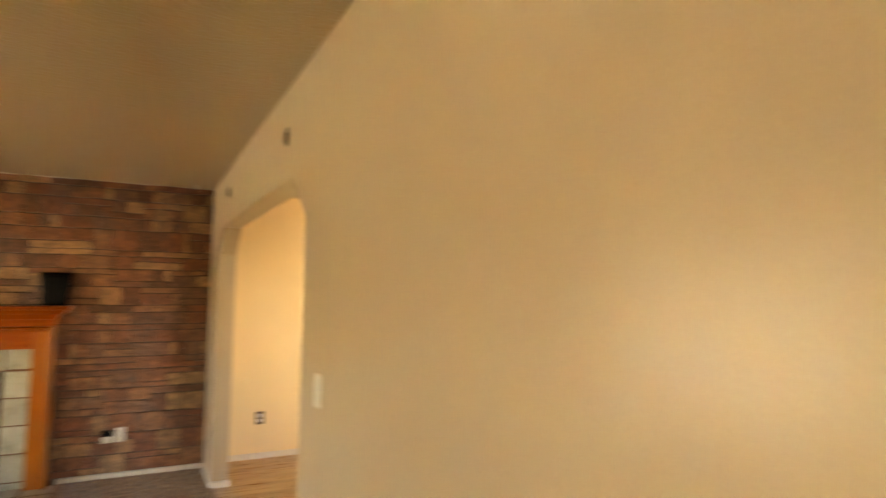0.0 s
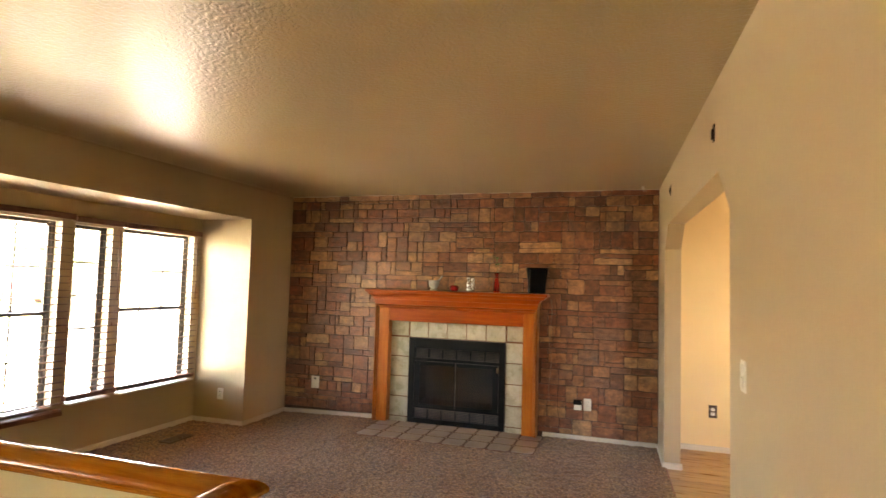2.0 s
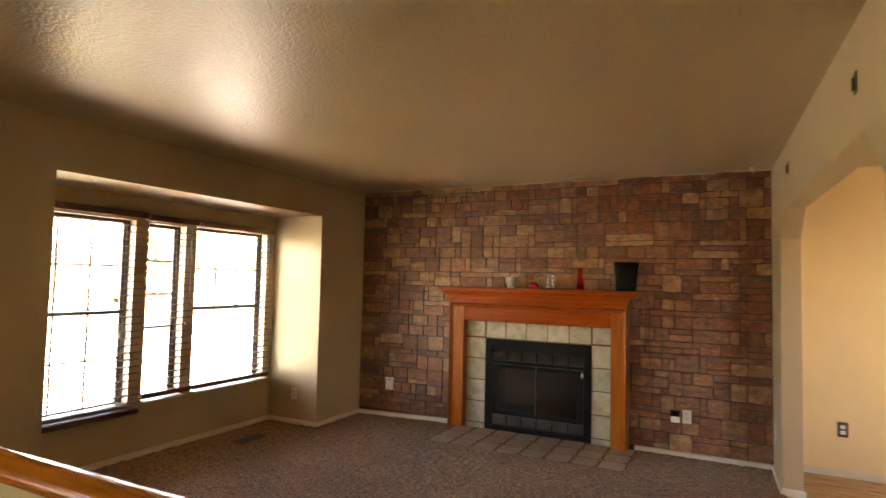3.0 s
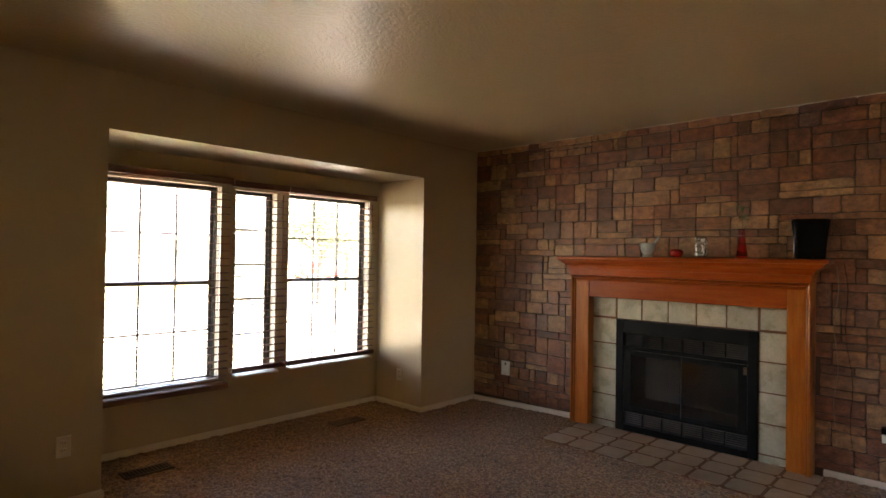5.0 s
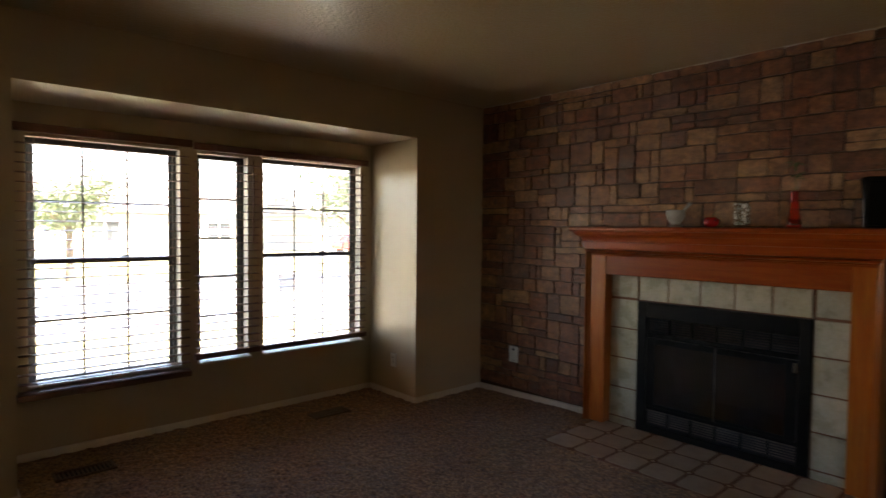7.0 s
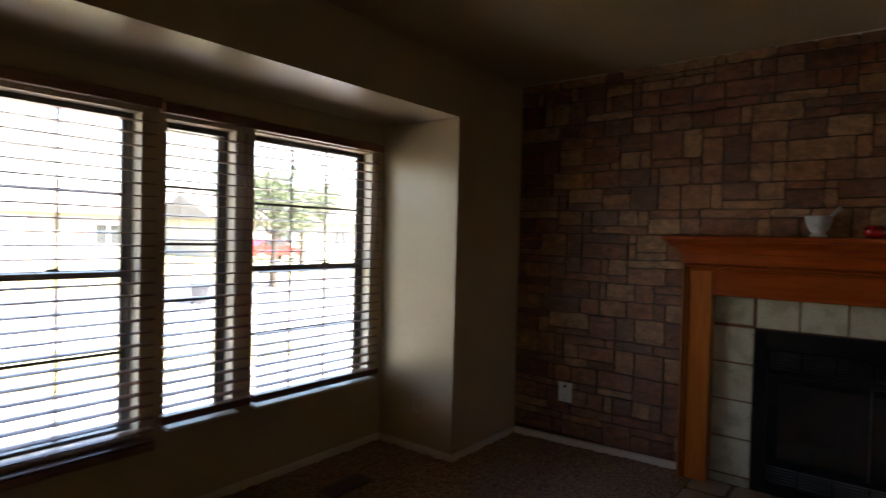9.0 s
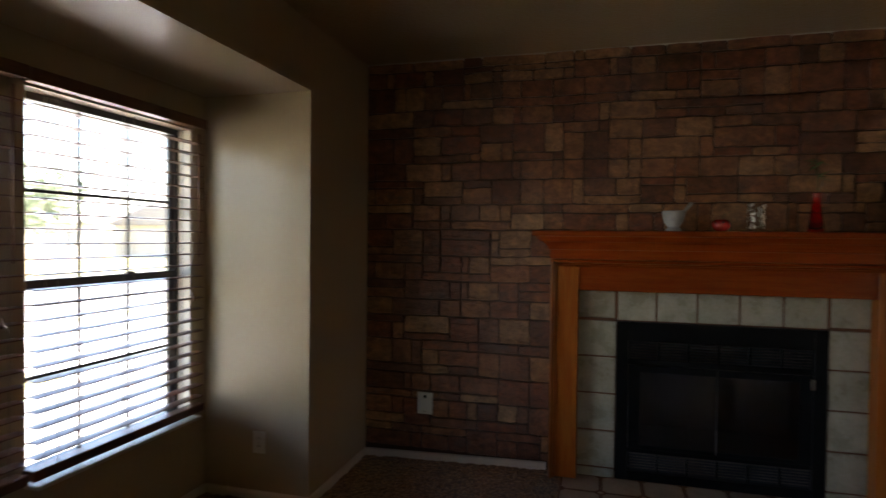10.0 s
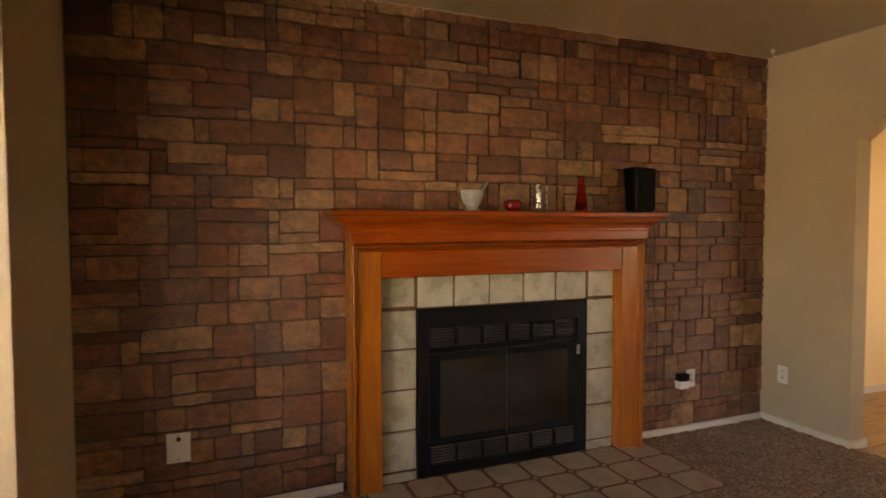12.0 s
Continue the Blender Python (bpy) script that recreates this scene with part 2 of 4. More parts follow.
def window_pane(name):
    """Thin clear pane: it lets light straight through and mirrors a little."""
    m = Mat(name)
    out = m.t.nodes["Material Output"]
    tr, gl = m.t.nodes.new("ShaderNodeBsdfTransparent"), m.node("ShaderNodeBsdfGlossy", Roughness=0.02)
    tr.inputs[0].default_value = (0.93, 0.95, 0.94, 1)
    mx = m.node("ShaderNodeMixShader", Fac=0.05)
    m.link(tr.outputs[0], mx.inputs[1])
    m.link(gl.outputs[0], mx.inputs[2])
    m.link(mx.outputs[0], out.inputs[0])
    return m.m


def glass(name, tint=(1, 1, 1), rough=0.0, ior=1.45):
    m = Mat(name, rough)
    m.b.inputs["Base Color"].default_value = (*tint, 1)
    m.b.inputs["Transmission Weight"].default_value = 1.0
    m.b.inputs["IOR"].default_value = ior
    return m.m


def hazed_glass(name):
    """Smoked door glass; an uneven grey haze in its colour stands in for room reflections."""
    m = Mat(name, 0.09)
    v = m.coords((1, 1, 0.6))
    haze = m.noise(v, 3.2, 5, 0.6)
    m.colour(m.ramp(haze, [(0.35, (0.30, 0.29, 0.28)), (0.70, (0.20, 0.17, 0.155))]))
    m.b.inputs["IOR"].default_value = 1.5
    n = m.node("ShaderNodeMapRange")
    n.inputs[1].default_value, n.inputs[2].default_value = 0.38, 0.68
    n.inputs[3].default_value, n.inputs[4].default_value = 0.97, 0.86
    m.link(haze, n.inputs[0])
    m.link(n.outputs[0], m.b.inputs["Transmission Weight"])
    return m.m


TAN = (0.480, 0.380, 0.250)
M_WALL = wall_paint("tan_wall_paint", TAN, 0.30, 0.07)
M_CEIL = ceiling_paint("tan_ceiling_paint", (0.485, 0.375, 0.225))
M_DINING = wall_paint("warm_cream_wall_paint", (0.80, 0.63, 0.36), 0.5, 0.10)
M_KNEE = wall_paint("pale_yellow_wall_paint", (0.72, 0.58, 0.30), 0.5, 0.10)
M_WHITE = plain("white_trim_paint", (0.66, 0.61, 0.53), 0.4, scale=4, vary=0.05, world_space=True)
M_PLATE = plain("white_plate_plastic", (0.78, 0.77, 0.73), 0.35, vary=0.03)
M_SLOT = plain("dark_slot_plastic", (0.012, 0.011, 0.011), 0.6, spec=0.2)
M_BROWN_PLATE = plain("dark_brown_plate_plastic", (0.05, 0.03, 0.02), 0.35)
M_CARPET = carpet_fibre("taupe_carpet")
M_MORTAR = plain("dark_stone_mortar", (0.070, 0.036, 0.022), 0.9, scale=6, bump=0.5, world_space=True)
M_STONE = stone("ashlar_stone", False)
M_STONE_I = stone("ashlar_stone_joined", True)
M_WOOD_X = wood("honey_wood_lengthwise", (0.242, 0.032, 0.0026), (0.276, 0.046, 0.0044), (0.316, 0.065, 0.0073), (1.3, 16, 16), 0.33, 0.08, spec=0.3)
M_WOOD_Z = wood("honey_wood_upright", (0.325, 0.072, 0.0087), (0.369, 0.095, 0.0118), (0.424, 0.132, 0.0198), (16, 16, 1.3), 0.33, 0.08, spec=0.3)
M_WOOD_Y = wood("honey_wood_crosswise", (0.242, 0.032, 0.0026), (0.276, 0.046, 0.0044), (0.316, 0.065, 0.0073), (16, 1.3, 16), 0.33, 0.08, spec=0.3)
M_CAP = wood("honey_wood_cap", (0.350, 0.089, 0.008), (0.488, 0.148, 0.014), (0.570, 0.203, 0.024), (1.3, 16, 16), 0.20, 0.0, spec=0.18)
M_PLANK = wood("oak_floor_strip", (0.40, 0.20, 0.075), (0.55, 0.30, 0.115), (0.64, 0.38, 0.16), (1.5, 18, 18), 0.28, 0.3, per_piece=True)
M_BLIND = wood("dark_walnut_blind", (0.114, 0.045, 0.025), (0.162, 0.068, 0.039), (0.199, 0.088, 0.053), (18, 1.5, 18), 0.30, 0.0, spec=0.55)
M_FRAME = plain("bronze_window_frame", (0.085, 0.075, 0.07), 0.35, 0.2, vary=0.05)
M_JAMB = wall_paint("cream_window_jamb", (0.66, 0.58, 0.46), 0.45, 0.05)
M_GLASS = window_pane("window_glass")
M_TILE = ceramic("pale_green_grey_tile", (0.378, 0.359, 0.271), (0.500, 0.471, 0.372), 0.28, 11)
M_HTILE = ceramic("pinkish_beige_hearth_tile", (0.336, 0.235, 0.157), (0.443, 0.329, 0.234), 0.3, 9)
M_GROUT = plain("brown_grout", (0.162, 0.069, 0.032), 0.8, scale=20, bump=0.4, world_space=True)
M_INSET = plain("dark_brown_tile_inset", (0.10, 0.045, 0.02), 0.3)
M_BLACK = plain("black_fireplace_steel", (0.0075, 0.0073, 0.0076), 0.42, 0.0, scale=5, vary=0.3, spec=0.14)
M_LOUVRE = plain("black_louvre_steel", (0.035, 0.036, 0.039), 0.40, 0.0, scale=8, vary=0.2, spec=0.5)
M_SOOT = plain("sooty_firebrick", (0.15, 0.13, 0.115), 0.9, scale=7, vary=0.4, bump=0.5)
M_DARKGLASS = hazed_glass("smoked_fire_glass")
M_CHROME = plain("worn_chrome", (0.6, 0.6, 0.6), 0.22, 1.0)
M_REGISTER = plain("brown_register_metal", (0.13, 0.085, 0.058), 0.45, 0.4)
M_BRACKET = plain("dark_bracket_metal", (0.035, 0.022, 0.015), 0.4, 0.4)
M_CORD = plain("pale_cord", (0.30, 0.25, 0.20), 0.6)
M_BLACKPLASTIC = plain("black_plastic", (0.0045, 0.0045, 0.005), 0.5, vary=0.1, spec=0.06)
M_TRIM = plain("dark_gloss_trim", (0.05, 0.05, 0.055), 0.18, 0.6)
M_MARBLE = ceramic("grey_white_marble", (0.31, 0.32, 0.32), (0.43, 0.44, 0.445), 0.3, 22, False)
M_RED = plain("red_enamel", (0.36, 0.008, 0.007), 0.12, 0.0, 0.6, scale=30, vary=0.5)
M_REDGLASS = glass("red_vase_glass", (0.90, 0.045, 0.03), 0.03, 1.45)
M_CLEAR = window_pane("clear_holder_glass")
M_SILVER = plain("silver_leaf_print", (0.86, 0.84, 0.78), 0.32, 0.35)
M_STEM = plain("green_stem", (0.06, 0.13, 0.035), 0.5)

# ---- the room ----
H = 2.44            # ceiling
W = 4.02            # arch wall at the stone wall; it runs slightly outwards
LEAN = 0.034
BAY = -0.62         # window wall of the bay
BN, BS = -0.75, -3.33   # ends of the bay
BAYTOP = 2.095
FB = (1.526, 2.568, 0.90)   # firebox opening


def east(y):
    """The arch wall's face at y."""
    return W - LEAN * y


def settled(x):
    """The floor's level: it has settled a little towards the bay."""
    return -0.032 * min(1, max(0, (1.15 - x) / 1.15))


def holed_wall(name, fix, lo, hi, z0, z1, holes, along, material, label):
    """A wall with rectangular holes [(a0, a1, z0, z1)], side by side, that runs along 'x' or 'y'."""
    bm = bmesh.new()

    def put(a0, a1, c0, c1):
        if a1 - a0 < 1e-4 or c1 - c0 < 1e-4:
            return
        if along == "y":
            box(bm, fix[0], fix[1], a0, a1, c0, c1)
        else:
            box(bm, a0, a1, fix[0], fix[1], c0, c1)
    at = lo
    for a0, a1, c0, c1 in holes:
        put(at, a0, z0, z1)
        put(a0, a1, z0, c0)
        put(a0, a1, c1, z1)
        at = a1
    put(at, hi, z0, z1)
    return setting(name, bm, material, label)


WINDOWS = [(-3.215, -2.345, 0.405, 1.90), (-2.235, -1.865, 0.412, 1.89), (-1.755, -0.865, 0.412, 1.90)]

setting("floor", boxed(-0.9, 7.2, -8.0, 0.3, -0.2, -0.06), M_CARPET, "plain floor slab under the carpet")
setting("ceiling", boxed(-1.3, 7.2, -8.0, 0.4, H, H + 0.2), M_CEIL, "tan knock-down textured satin ceiling")
wall_north = holed_wall("wall_north", (0.006, 0.62), -0.77, W, -0.05, H, [(FB[0], FB[1], -0.05, FB[2])], "x", M_MORTAR, "brown ashlar stone accent wall")
bm = boxed(-0.77, 0, BN, 0.006, -0.05, H)
# the gap from -6.8 to -5.8 is an unseen opening for the entry lamp
box(bm, -0.77, 0, -7.9, -6.8, -0.05, H)
box(bm, -0.77, 0, -6.8, -5.8, -0.05, 0.9)
box(bm, -0.77, 0, -6.8, -5.8, 2.1, H)
box(bm, -0.77, 0, -5.8, BS, -0.05, H)
box(bm, -0.77, 0, BS, BN, BAYTOP, H)
setting("wall_west", bm, M_WALL, "tan painted wall with a box bay")
holed_wall("wall_bay", (-0.77, BAY), BS, BN, -0.05, BAYTOP, WINDOWS, "y", M_WALL, "tan painted bay wall with three windows")
A0, A1, AZ, AC, AD = -3.265, -0.582, 2.015, 0.245, 0.20
arch = [(-7.9, -0.05), (A0, -0.05), (A0, AZ - AD), (A0 + AC, AZ), (A1 - AC, AZ), (A1, AZ - AD + 0.01), (A1, -0.05), (0.62, -0.05), (0.62, H), (-7.9, H)]
wall_east = setting("wall_east", prism(arch, "x", 0, 0.128), M_WALL, "tan painted wall with a clipped-corner opening")
EAST_TURN = math.degrees(math.atan(LEAN))
wall_east.matrix_basis = pose(W, 0, 0, 0, 0, EAST_TURN)
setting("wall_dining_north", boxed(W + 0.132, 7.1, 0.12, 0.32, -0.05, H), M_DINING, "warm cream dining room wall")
# unseen walls added to close the dining room; south hole holds the fill lamp
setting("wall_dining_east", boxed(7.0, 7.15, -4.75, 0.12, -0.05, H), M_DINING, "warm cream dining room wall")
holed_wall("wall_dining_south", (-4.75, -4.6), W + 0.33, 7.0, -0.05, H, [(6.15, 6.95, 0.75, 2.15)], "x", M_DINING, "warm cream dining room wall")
# unseen wall added to close the entry
holed_wall("wall_south", (-7.95, -7.75), 0, W + 0.3, -0.05, H, [], "x", M_WALL, "tan painted entry wall")

setting("trim_caulk", prism([(-0.009, H), (0.006, H), (0.006, H - 0.010), (-0.006, H - 0.007)], "x", 0.0, W), M_WHITE, "thin pale caulk line over the stones")

# carpet pile, modelled as an uneven sheet
def carpet():
    step = 0.0135
    nx, ny = int((W + 0.2 - BAY) / step) + 1, int(4.6 / step) + 1
    rng = np.random.default_rng(4)
    xs, ys = BAY - 0.01 + step * np.arange(nx), -4.6 + step * np.arange(ny) + 0.02
    X, Y = np.meshgrid(xs, ys)
    X = X + rng.uniform(-0.004, 0.004, X.shape)
    Y = Y + rng.uniform(-0.004, 0.004, X.shape)
    n0 = rng.uniform(-1, 1, X.shape)
    blur = (n0 + np.roll(n0, 1, 0) + np.roll(n0, 1, 1) + np.roll(n0, -1, 0) + np.roll(n0, -1, 1)) / 5
    Z = 0.006 + 0.0028 * n0 + 0.0075 * blur - 0.032 * np.clip((1.15 - X) / 1.15, 0, 1) + 0.005 * np.clip((X - 2.65) / 0.4, 0, 1)
    co = np.stack([X, Y, Z], -1).reshape(-1, 3)
    i = np.arange((ny - 1) * (nx - 1))
    a = (i // (nx - 1)) * nx + i % (nx - 1)
    q = np.stack([a, a + 1, a + 1 + nx, a + nx], -1)
    c = co[q].mean(1)
    keep = ~((c[:, 0] > 1.235) & (c[:, 0] < 2.955) & (c[:, 1] > -0.685))
    keep &= ~((c[:, 0] < 0.0) & ((c[:, 1] > BN) | (c[:, 1] < BS))) & (c[:, 1] < 0.004) & (c[:, 0] < W - LEAN * c[:, 1] + 0.012)
    q = q[keep]
    me = bpy.data.meshes.new("carpet")
    me.vertices.add(len(co))
    me.vertices.foreach_set("co", co.ravel())
    me.loops.add(q.size)
    me.loops.foreach_set("vertex_index", q.ravel().astype(np.int32))
    me.polygons.add(len(q))
    me.polygons.foreach_set("loop_start", (4 * np.arange(len(q))).astype(np.int32))
    me.update(calc_edges=True)
    me.polygons.foreach_set("use_smooth", np.ones(len(q), dtype=bool))
    me.materials.append(M_CARPET)
    return tagged(new("carpet", me), "taupe brown shaggy cut-pile carpet", kind="structure")


carpet()


def baseboard(x0, y0, x1, y1, out):
    """A rounded-top board from one point to another; out: the way it faces."""
    ln = math.hypot(x1 - x0, y1 - y0)
    prof = [(0, -0.02), (0.014, -0.02), (0.014, 0.034), (0.010, 0.044), (0.004, 0.050), (0, 0.050)]
    bm = bmesh.new()
    d = Vector((x1 - x0, y1 - y0, 0)).normalized()
    o = Vector((*out, 0))
    rows = [[bm.verts.new(Vector((x0, y0, settled(x0 + d.x * t))) + d * t + o * a + Vector((0, 0, b))) for a, b in prof] for t in (0, ln)]
    n = len(prof)
    for i in range(n):
        bm.faces.new((rows[0][i], rows[1][i], rows[1][(i + 1) % n], rows[0][(i + 1) % n]))
    bm.faces.new(rows[0])
    bm.faces.new(rows[1][::-1])
    bmesh.ops.recalc_face_normals(bm, faces=bm.faces)
    setting("baseboard", bm, M_WHITE, "white painted wooden baseboard")


baseboard(0.014, -0.004, 1.14, -0.004, (0, -1))
baseboard(2.95, -0.004, W - 0.014, -0.004, (0, -1))
baseboard(0, BN - 0.014, 0, -0.004, (1, 0))
baseboard(BAY, BN, 0, BN, (0, -1))
baseboard(BAY, BS + 0.014, BAY, BN - 0.014, (1, 0))
baseboard(BAY, BS, 0.014, BS, (0, 1))
baseboard(0, -4.334, 0, BS, (1, 0))
baseboard(east(A1), A1 - 0.014, W, -0.004, (-1, 0))
baseboard(east(A1), A1, east(A1) + 0.142, A1, (0, -1))
baseboard(W + 0.142, 0.12, 7.0, 0.12, (0, -1))


# ---- windows of the bay ----
def window(i, y0, y1, z0, z1, cols, rows_up, rows_down, hung, nose=True):
    cy = (y0 + y1) / 2
    w = thing("window_%d" % i, (-0.70, cy, z0), "bronze-framed %s window with thin grille bars" % ("single-hung" if hung else "narrow fixed"), "window", kind="structure")
    hw, h = (y1 - y0) / 2, z1 - z0
    f = 0.030
    bm = bmesh.new()
    box(bm, -0.045, 0.005, -hw, -hw + f, 0, h, 0.003)
    box(bm, -0.045, 0.005, hw - f, hw, 0, h, 0.003)
    box(bm, -0.045, 0.005, -hw + f, hw - f, 0, f, 0.003)
    box(bm, -0.045, 0.005, -hw + f, hw - f, h - f, h, 0.003)
    part("window_frame", bm, M_FRAME, w)
    mid = 1.157 - z0
    if hung:
        part("meeting_rail", boxed(-0.035, 0.012, -hw + f, hw - f, mid - 0.018, mid + 0.018, 0.003), M_FRAME, w)
        part("sash_latch", boxed(0.012, 0.035, 0.18 * hw, 0.18 * hw + 0.05, mid + 0.012, mid + 0.03, 0.004), M_FRAME, w)
        sashes = [(f, mid - 0.018, rows_down), (mid + 0.018, h - f, rows_up)]
    else:
        sashes = [(f, h - f, rows_up)]
    for s0, s1, rows in sashes:
        pane = part("pane", boxed(-0.022, -0.018, -hw + f, hw - f, s0, s1), M_GLASS, w)
        pane.visible_shadow = False
        st = 0.022
        bm = bmesh.new()
        box(bm, -0.03, -0.008, -hw + f, -hw + f + st, s0, s1, 0.002)
        box(bm, -0.03, -0.008, hw - f - st, hw - f, s0, s1, 0.002)
        part("sash", bm, M_FRAME, w)
        for c in range(1, cols):
            yy = -hw + f + st + (2 * hw - 2 * f - 2 * st) * c / cols
            part("grille_bar", boxed(-0.017, -0.009, yy - 0.007, yy + 0.007, s0, s1), M_FRAME, w)
        for r in range(1, rows):
            zz = s0 + (s1 - s0) * r / rows
            part("grille_bar", boxed(-0.0175, -0.0085, -hw + f + st, hw - f - st, zz - 0.007, zz + 0.007), M_FRAME, w)
    # painted sill and jamb lining inside the wall
    part("window_sill", boxed(0.006, 0.10, -hw + 0.001, hw - 0.001, -0.001, 0.016, 0.004), M_WHITE, w)
    if nose:
        part("sill_nose", boxed(0.081, 0.152, -hw - 0.004, hw + 0.002, -0.003, 0.013, 0.005, 2), M_WHITE, w)
    for s in (-1, 1):
        part("jamb", boxed(0.006, 0.079, s * hw - 0.004, s * hw + 0.004, 0.016, h - 0.004), M_JAMB, w)
    return w


window(1, *WINDOWS[0], 3, 2, 2, True, False)
window(2, *WINDOWS[1], 1, 5, 0, False)
window(3, *WINDOWS[2], 3, 2, 2, True)


def blind(y0, y1, z0, z1, stack, wand):
    """A wooden slat blind hung on the wall before its window; slats lie almost flat."""
    cy, hw = (y0 + y1) / 2, (y1 - y0) / 2
    b = thing("slat_blind", (BAY + 0.038, cy, z0), "lowered dark walnut wooden slat blind with open slats", "blind", "bay window blinds")
    h = z1 - z0
    part("headrail", boxed(-0.034, 0.028, -hw, hw, h - 0.040, h, 0.004, 2), M_BLIND, b)
    part("valance", boxed(0.029, 0.037, -hw - 0.012, hw + 0.012, h - 0.046, h + 0.004, 0.003, 2), M_BLIND, b)
    part("bottom_rail", boxed(-0.029, 0.031, -hw - 0.004, hw + 0.004, 0, 0.040, 0.006, 2), M_BLIND, b)
    # one slat, shared by all rows: a shallow arched strip
    bm = bmesh.new()
    prof = [(-0.028, -0.001), (-0.014, 0.0012), (0, 0.002), (0.014, 0.0012), (0.028, -0.001)]
    ring = prof + [(a, c - 0.0042) for a, c in prof[::-1]]
    v0 = [bm.verts.new((a, -hw + 0.006, c)) for a, c in ring]
    v1 = [bm.verts.new((a, hw - 0.006, c)) for a, c in ring]
    n = len(ring)
    for i in range(n):
        bm.faces.new((v0[i], v0[(i + 1) % n], v1[(i + 1) % n], v1[i]))
    bm.faces.new(v0[::-1])
    bm.faces.new(v1)
    bmesh.ops.recalc_face_normals(bm, faces=bm.faces)
    me = mesh_of("slat", bm, M_BLIND)
    rng = random.Random(int(cy * 1000))
    zs = [0.050 + 0.0155 * k for k in range(stack)]
    first = zs[-1] + 0.05 if zs else 0.082
    pitch = 0.0565
    zs += [first + pitch * k for k in range(int((h - 0.075 - first) / pitch) + 1)]
    for k, z in enumerate(zs):
        s = new("slat", me)
        s.parent = b
        s.matrix_basis = pose(rng.uniform(-0.001, 0.001), rng.uniform(-0.002, 0.002), z, rng.uniform(-0.15, 0.15), (1.5 if k < stack else 0.3) + rng.uniform(-1.2, 1.2), 0)
    for f in (-0.72, 0.72) if hw < 0.3 else (-0.8, 0, 0.8):
        for dx in (-0.029, 0.029):
            part("ladder_cord", boxed(dx - 0.0009, dx + 0.0009, f * hw - 0.0015, f * hw + 0.0015, 0.02, h - 0.05), M_CORD, b)
    if wand:
        part("tilt_wand", cyl(bmesh.new(), 0.004, 0.005, 0.62, Matrix.Translation((0.043, hw - 0.06, h - 0.70)), 8), M_BLIND, b, smooth=True)
        part("cord_tassel", cyl(bmesh.new(), 0.010, 0.004, 0.035, Matrix.Translation((0.043, hw - 0.10, h - 0.92)), 10), M_BLIND, b, smooth=True)
        part("pull_cord", boxed(0.0422, 0.0438, hw - 0.1008, hw - 0.0992, h - 0.886, h - 0.06), M_CORD, b)
    return b


blind(-3.27, -2.300, 0.342, 1.962, 1, False)
blind(-2.268, -1.80, 0.446, 1.950, 0, True)
blind(-1.772, -0.845, 0.446, 1.948, 0, True)


# ---- fireplace ----
FX = 2.044


def moulding(levels):
    """A moulding mitred round three sides: rings (half width, depth, height) from bottom to top."""
    bm = bmesh.new()
    rings = [[bm.verts.new(p) for p in ((-a, 0, z), (-a, -d, z), (a, -d, z), (a, 0, z))] for a, d, z in levels]
    for r0, r1 in zip(rings, rings[1:]):
        for i in range(4):
            bm.faces.new((r0[i], r0[(i + 1) % 4], r1[(i + 1) % 4], r1[i]))
    bm.faces.new(rings[0][::-1])
    bm.faces.new(rings[-1])
    bmesh.ops.recalc_face_normals(bm, faces=bm.faces)
    return bm


mantel = thing("fireplace_mantel", (2.031, -0.005, 0), "honey-stained wooden mantel surround with crown moulding", "mantel")
part("shelf", moulding([(0.952, 0.178, 1.372), (0.964, 0.186, 1.374), (0.970, 0.191, 1.379), (0.971, 0.192, 1.397), (0.967, 0.188, 1.403), (0.960, 0.182, 1.405)]), M_WOOD_X, mantel)
cove = [(0.884 + 0.066 * u, 0.148 + 0.030 * u, 1.312 + 0.060 * u + 0.007 * math.sin(2 * math.pi * u)) for u in [k / 12 for k in range(13)]]
part("crown", moulding([(0.874, 0.140, 1.298), (0.882, 0.146, 1.300), (0.884, 0.148, 1.304), (0.884, 0.148, 1.309)] + cove), M_WOOD_X, mantel, "curved crown moulding")
part("frieze_band", moulding([(0.868, 0.136, 1.248), (0.872, 0.139, 1.251), (0.873, 0.140, 1.298)]), M_WOOD_X, mantel)
bead = [(0.858 + 0.010 * math.sin(a), 0.114 + 0.022 * math.sin(a), 1.224 + 0.022 * (1 - math.cos(a)) / 2) for a in [k * math.pi / 10 for k in range(11)]]
part("bead", moulding([(0.852, 0.107, 1.204), (0.854, 0.112, 1.209), (0.853, 0.109, 1.213), (0.856, 0.118, 1.218)] + bead[:-1] + [(0.862, 0.126, 1.248)]), M_WOOD_X, mantel)
part("frieze", boxed(-0.7145, 0.7255, -0.102, 0, 1.072, 1.208, 0.003), M_WOOD_X, mantel)
for s, inner in ((-1, 0.715), (1, 0.726)):
    leg = part("leg", boxed(min(s * inner, s * 0.834), max(s * inner, s * 0.834), -0.108, 0, 0.0145, 1.208, 0.003), M_WOOD_Z, mantel)
    # stepped band: a small round, a quirk, a larger round, then the outer edge
    prof = [(0.8345, 0), (0.8345, -0.112), (0.838, -0.118), (0.843, -0.120), (0.846, -0.115), (0.849, -0.115)]
    prof += [(0.857 - 0.008 * math.cos(u), -0.122 - 0.016 * math.sin(u)) for u in [k * math.pi / 6 for k in range(7)]]
    prof += [(0.867, -0.128), (0.870, -0.120), (0.870, 0)]
    part("backband", prism([(s * a, c) for a, c in prof], "z", 0.0145, 1.2475), M_WOOD_Z, leg)

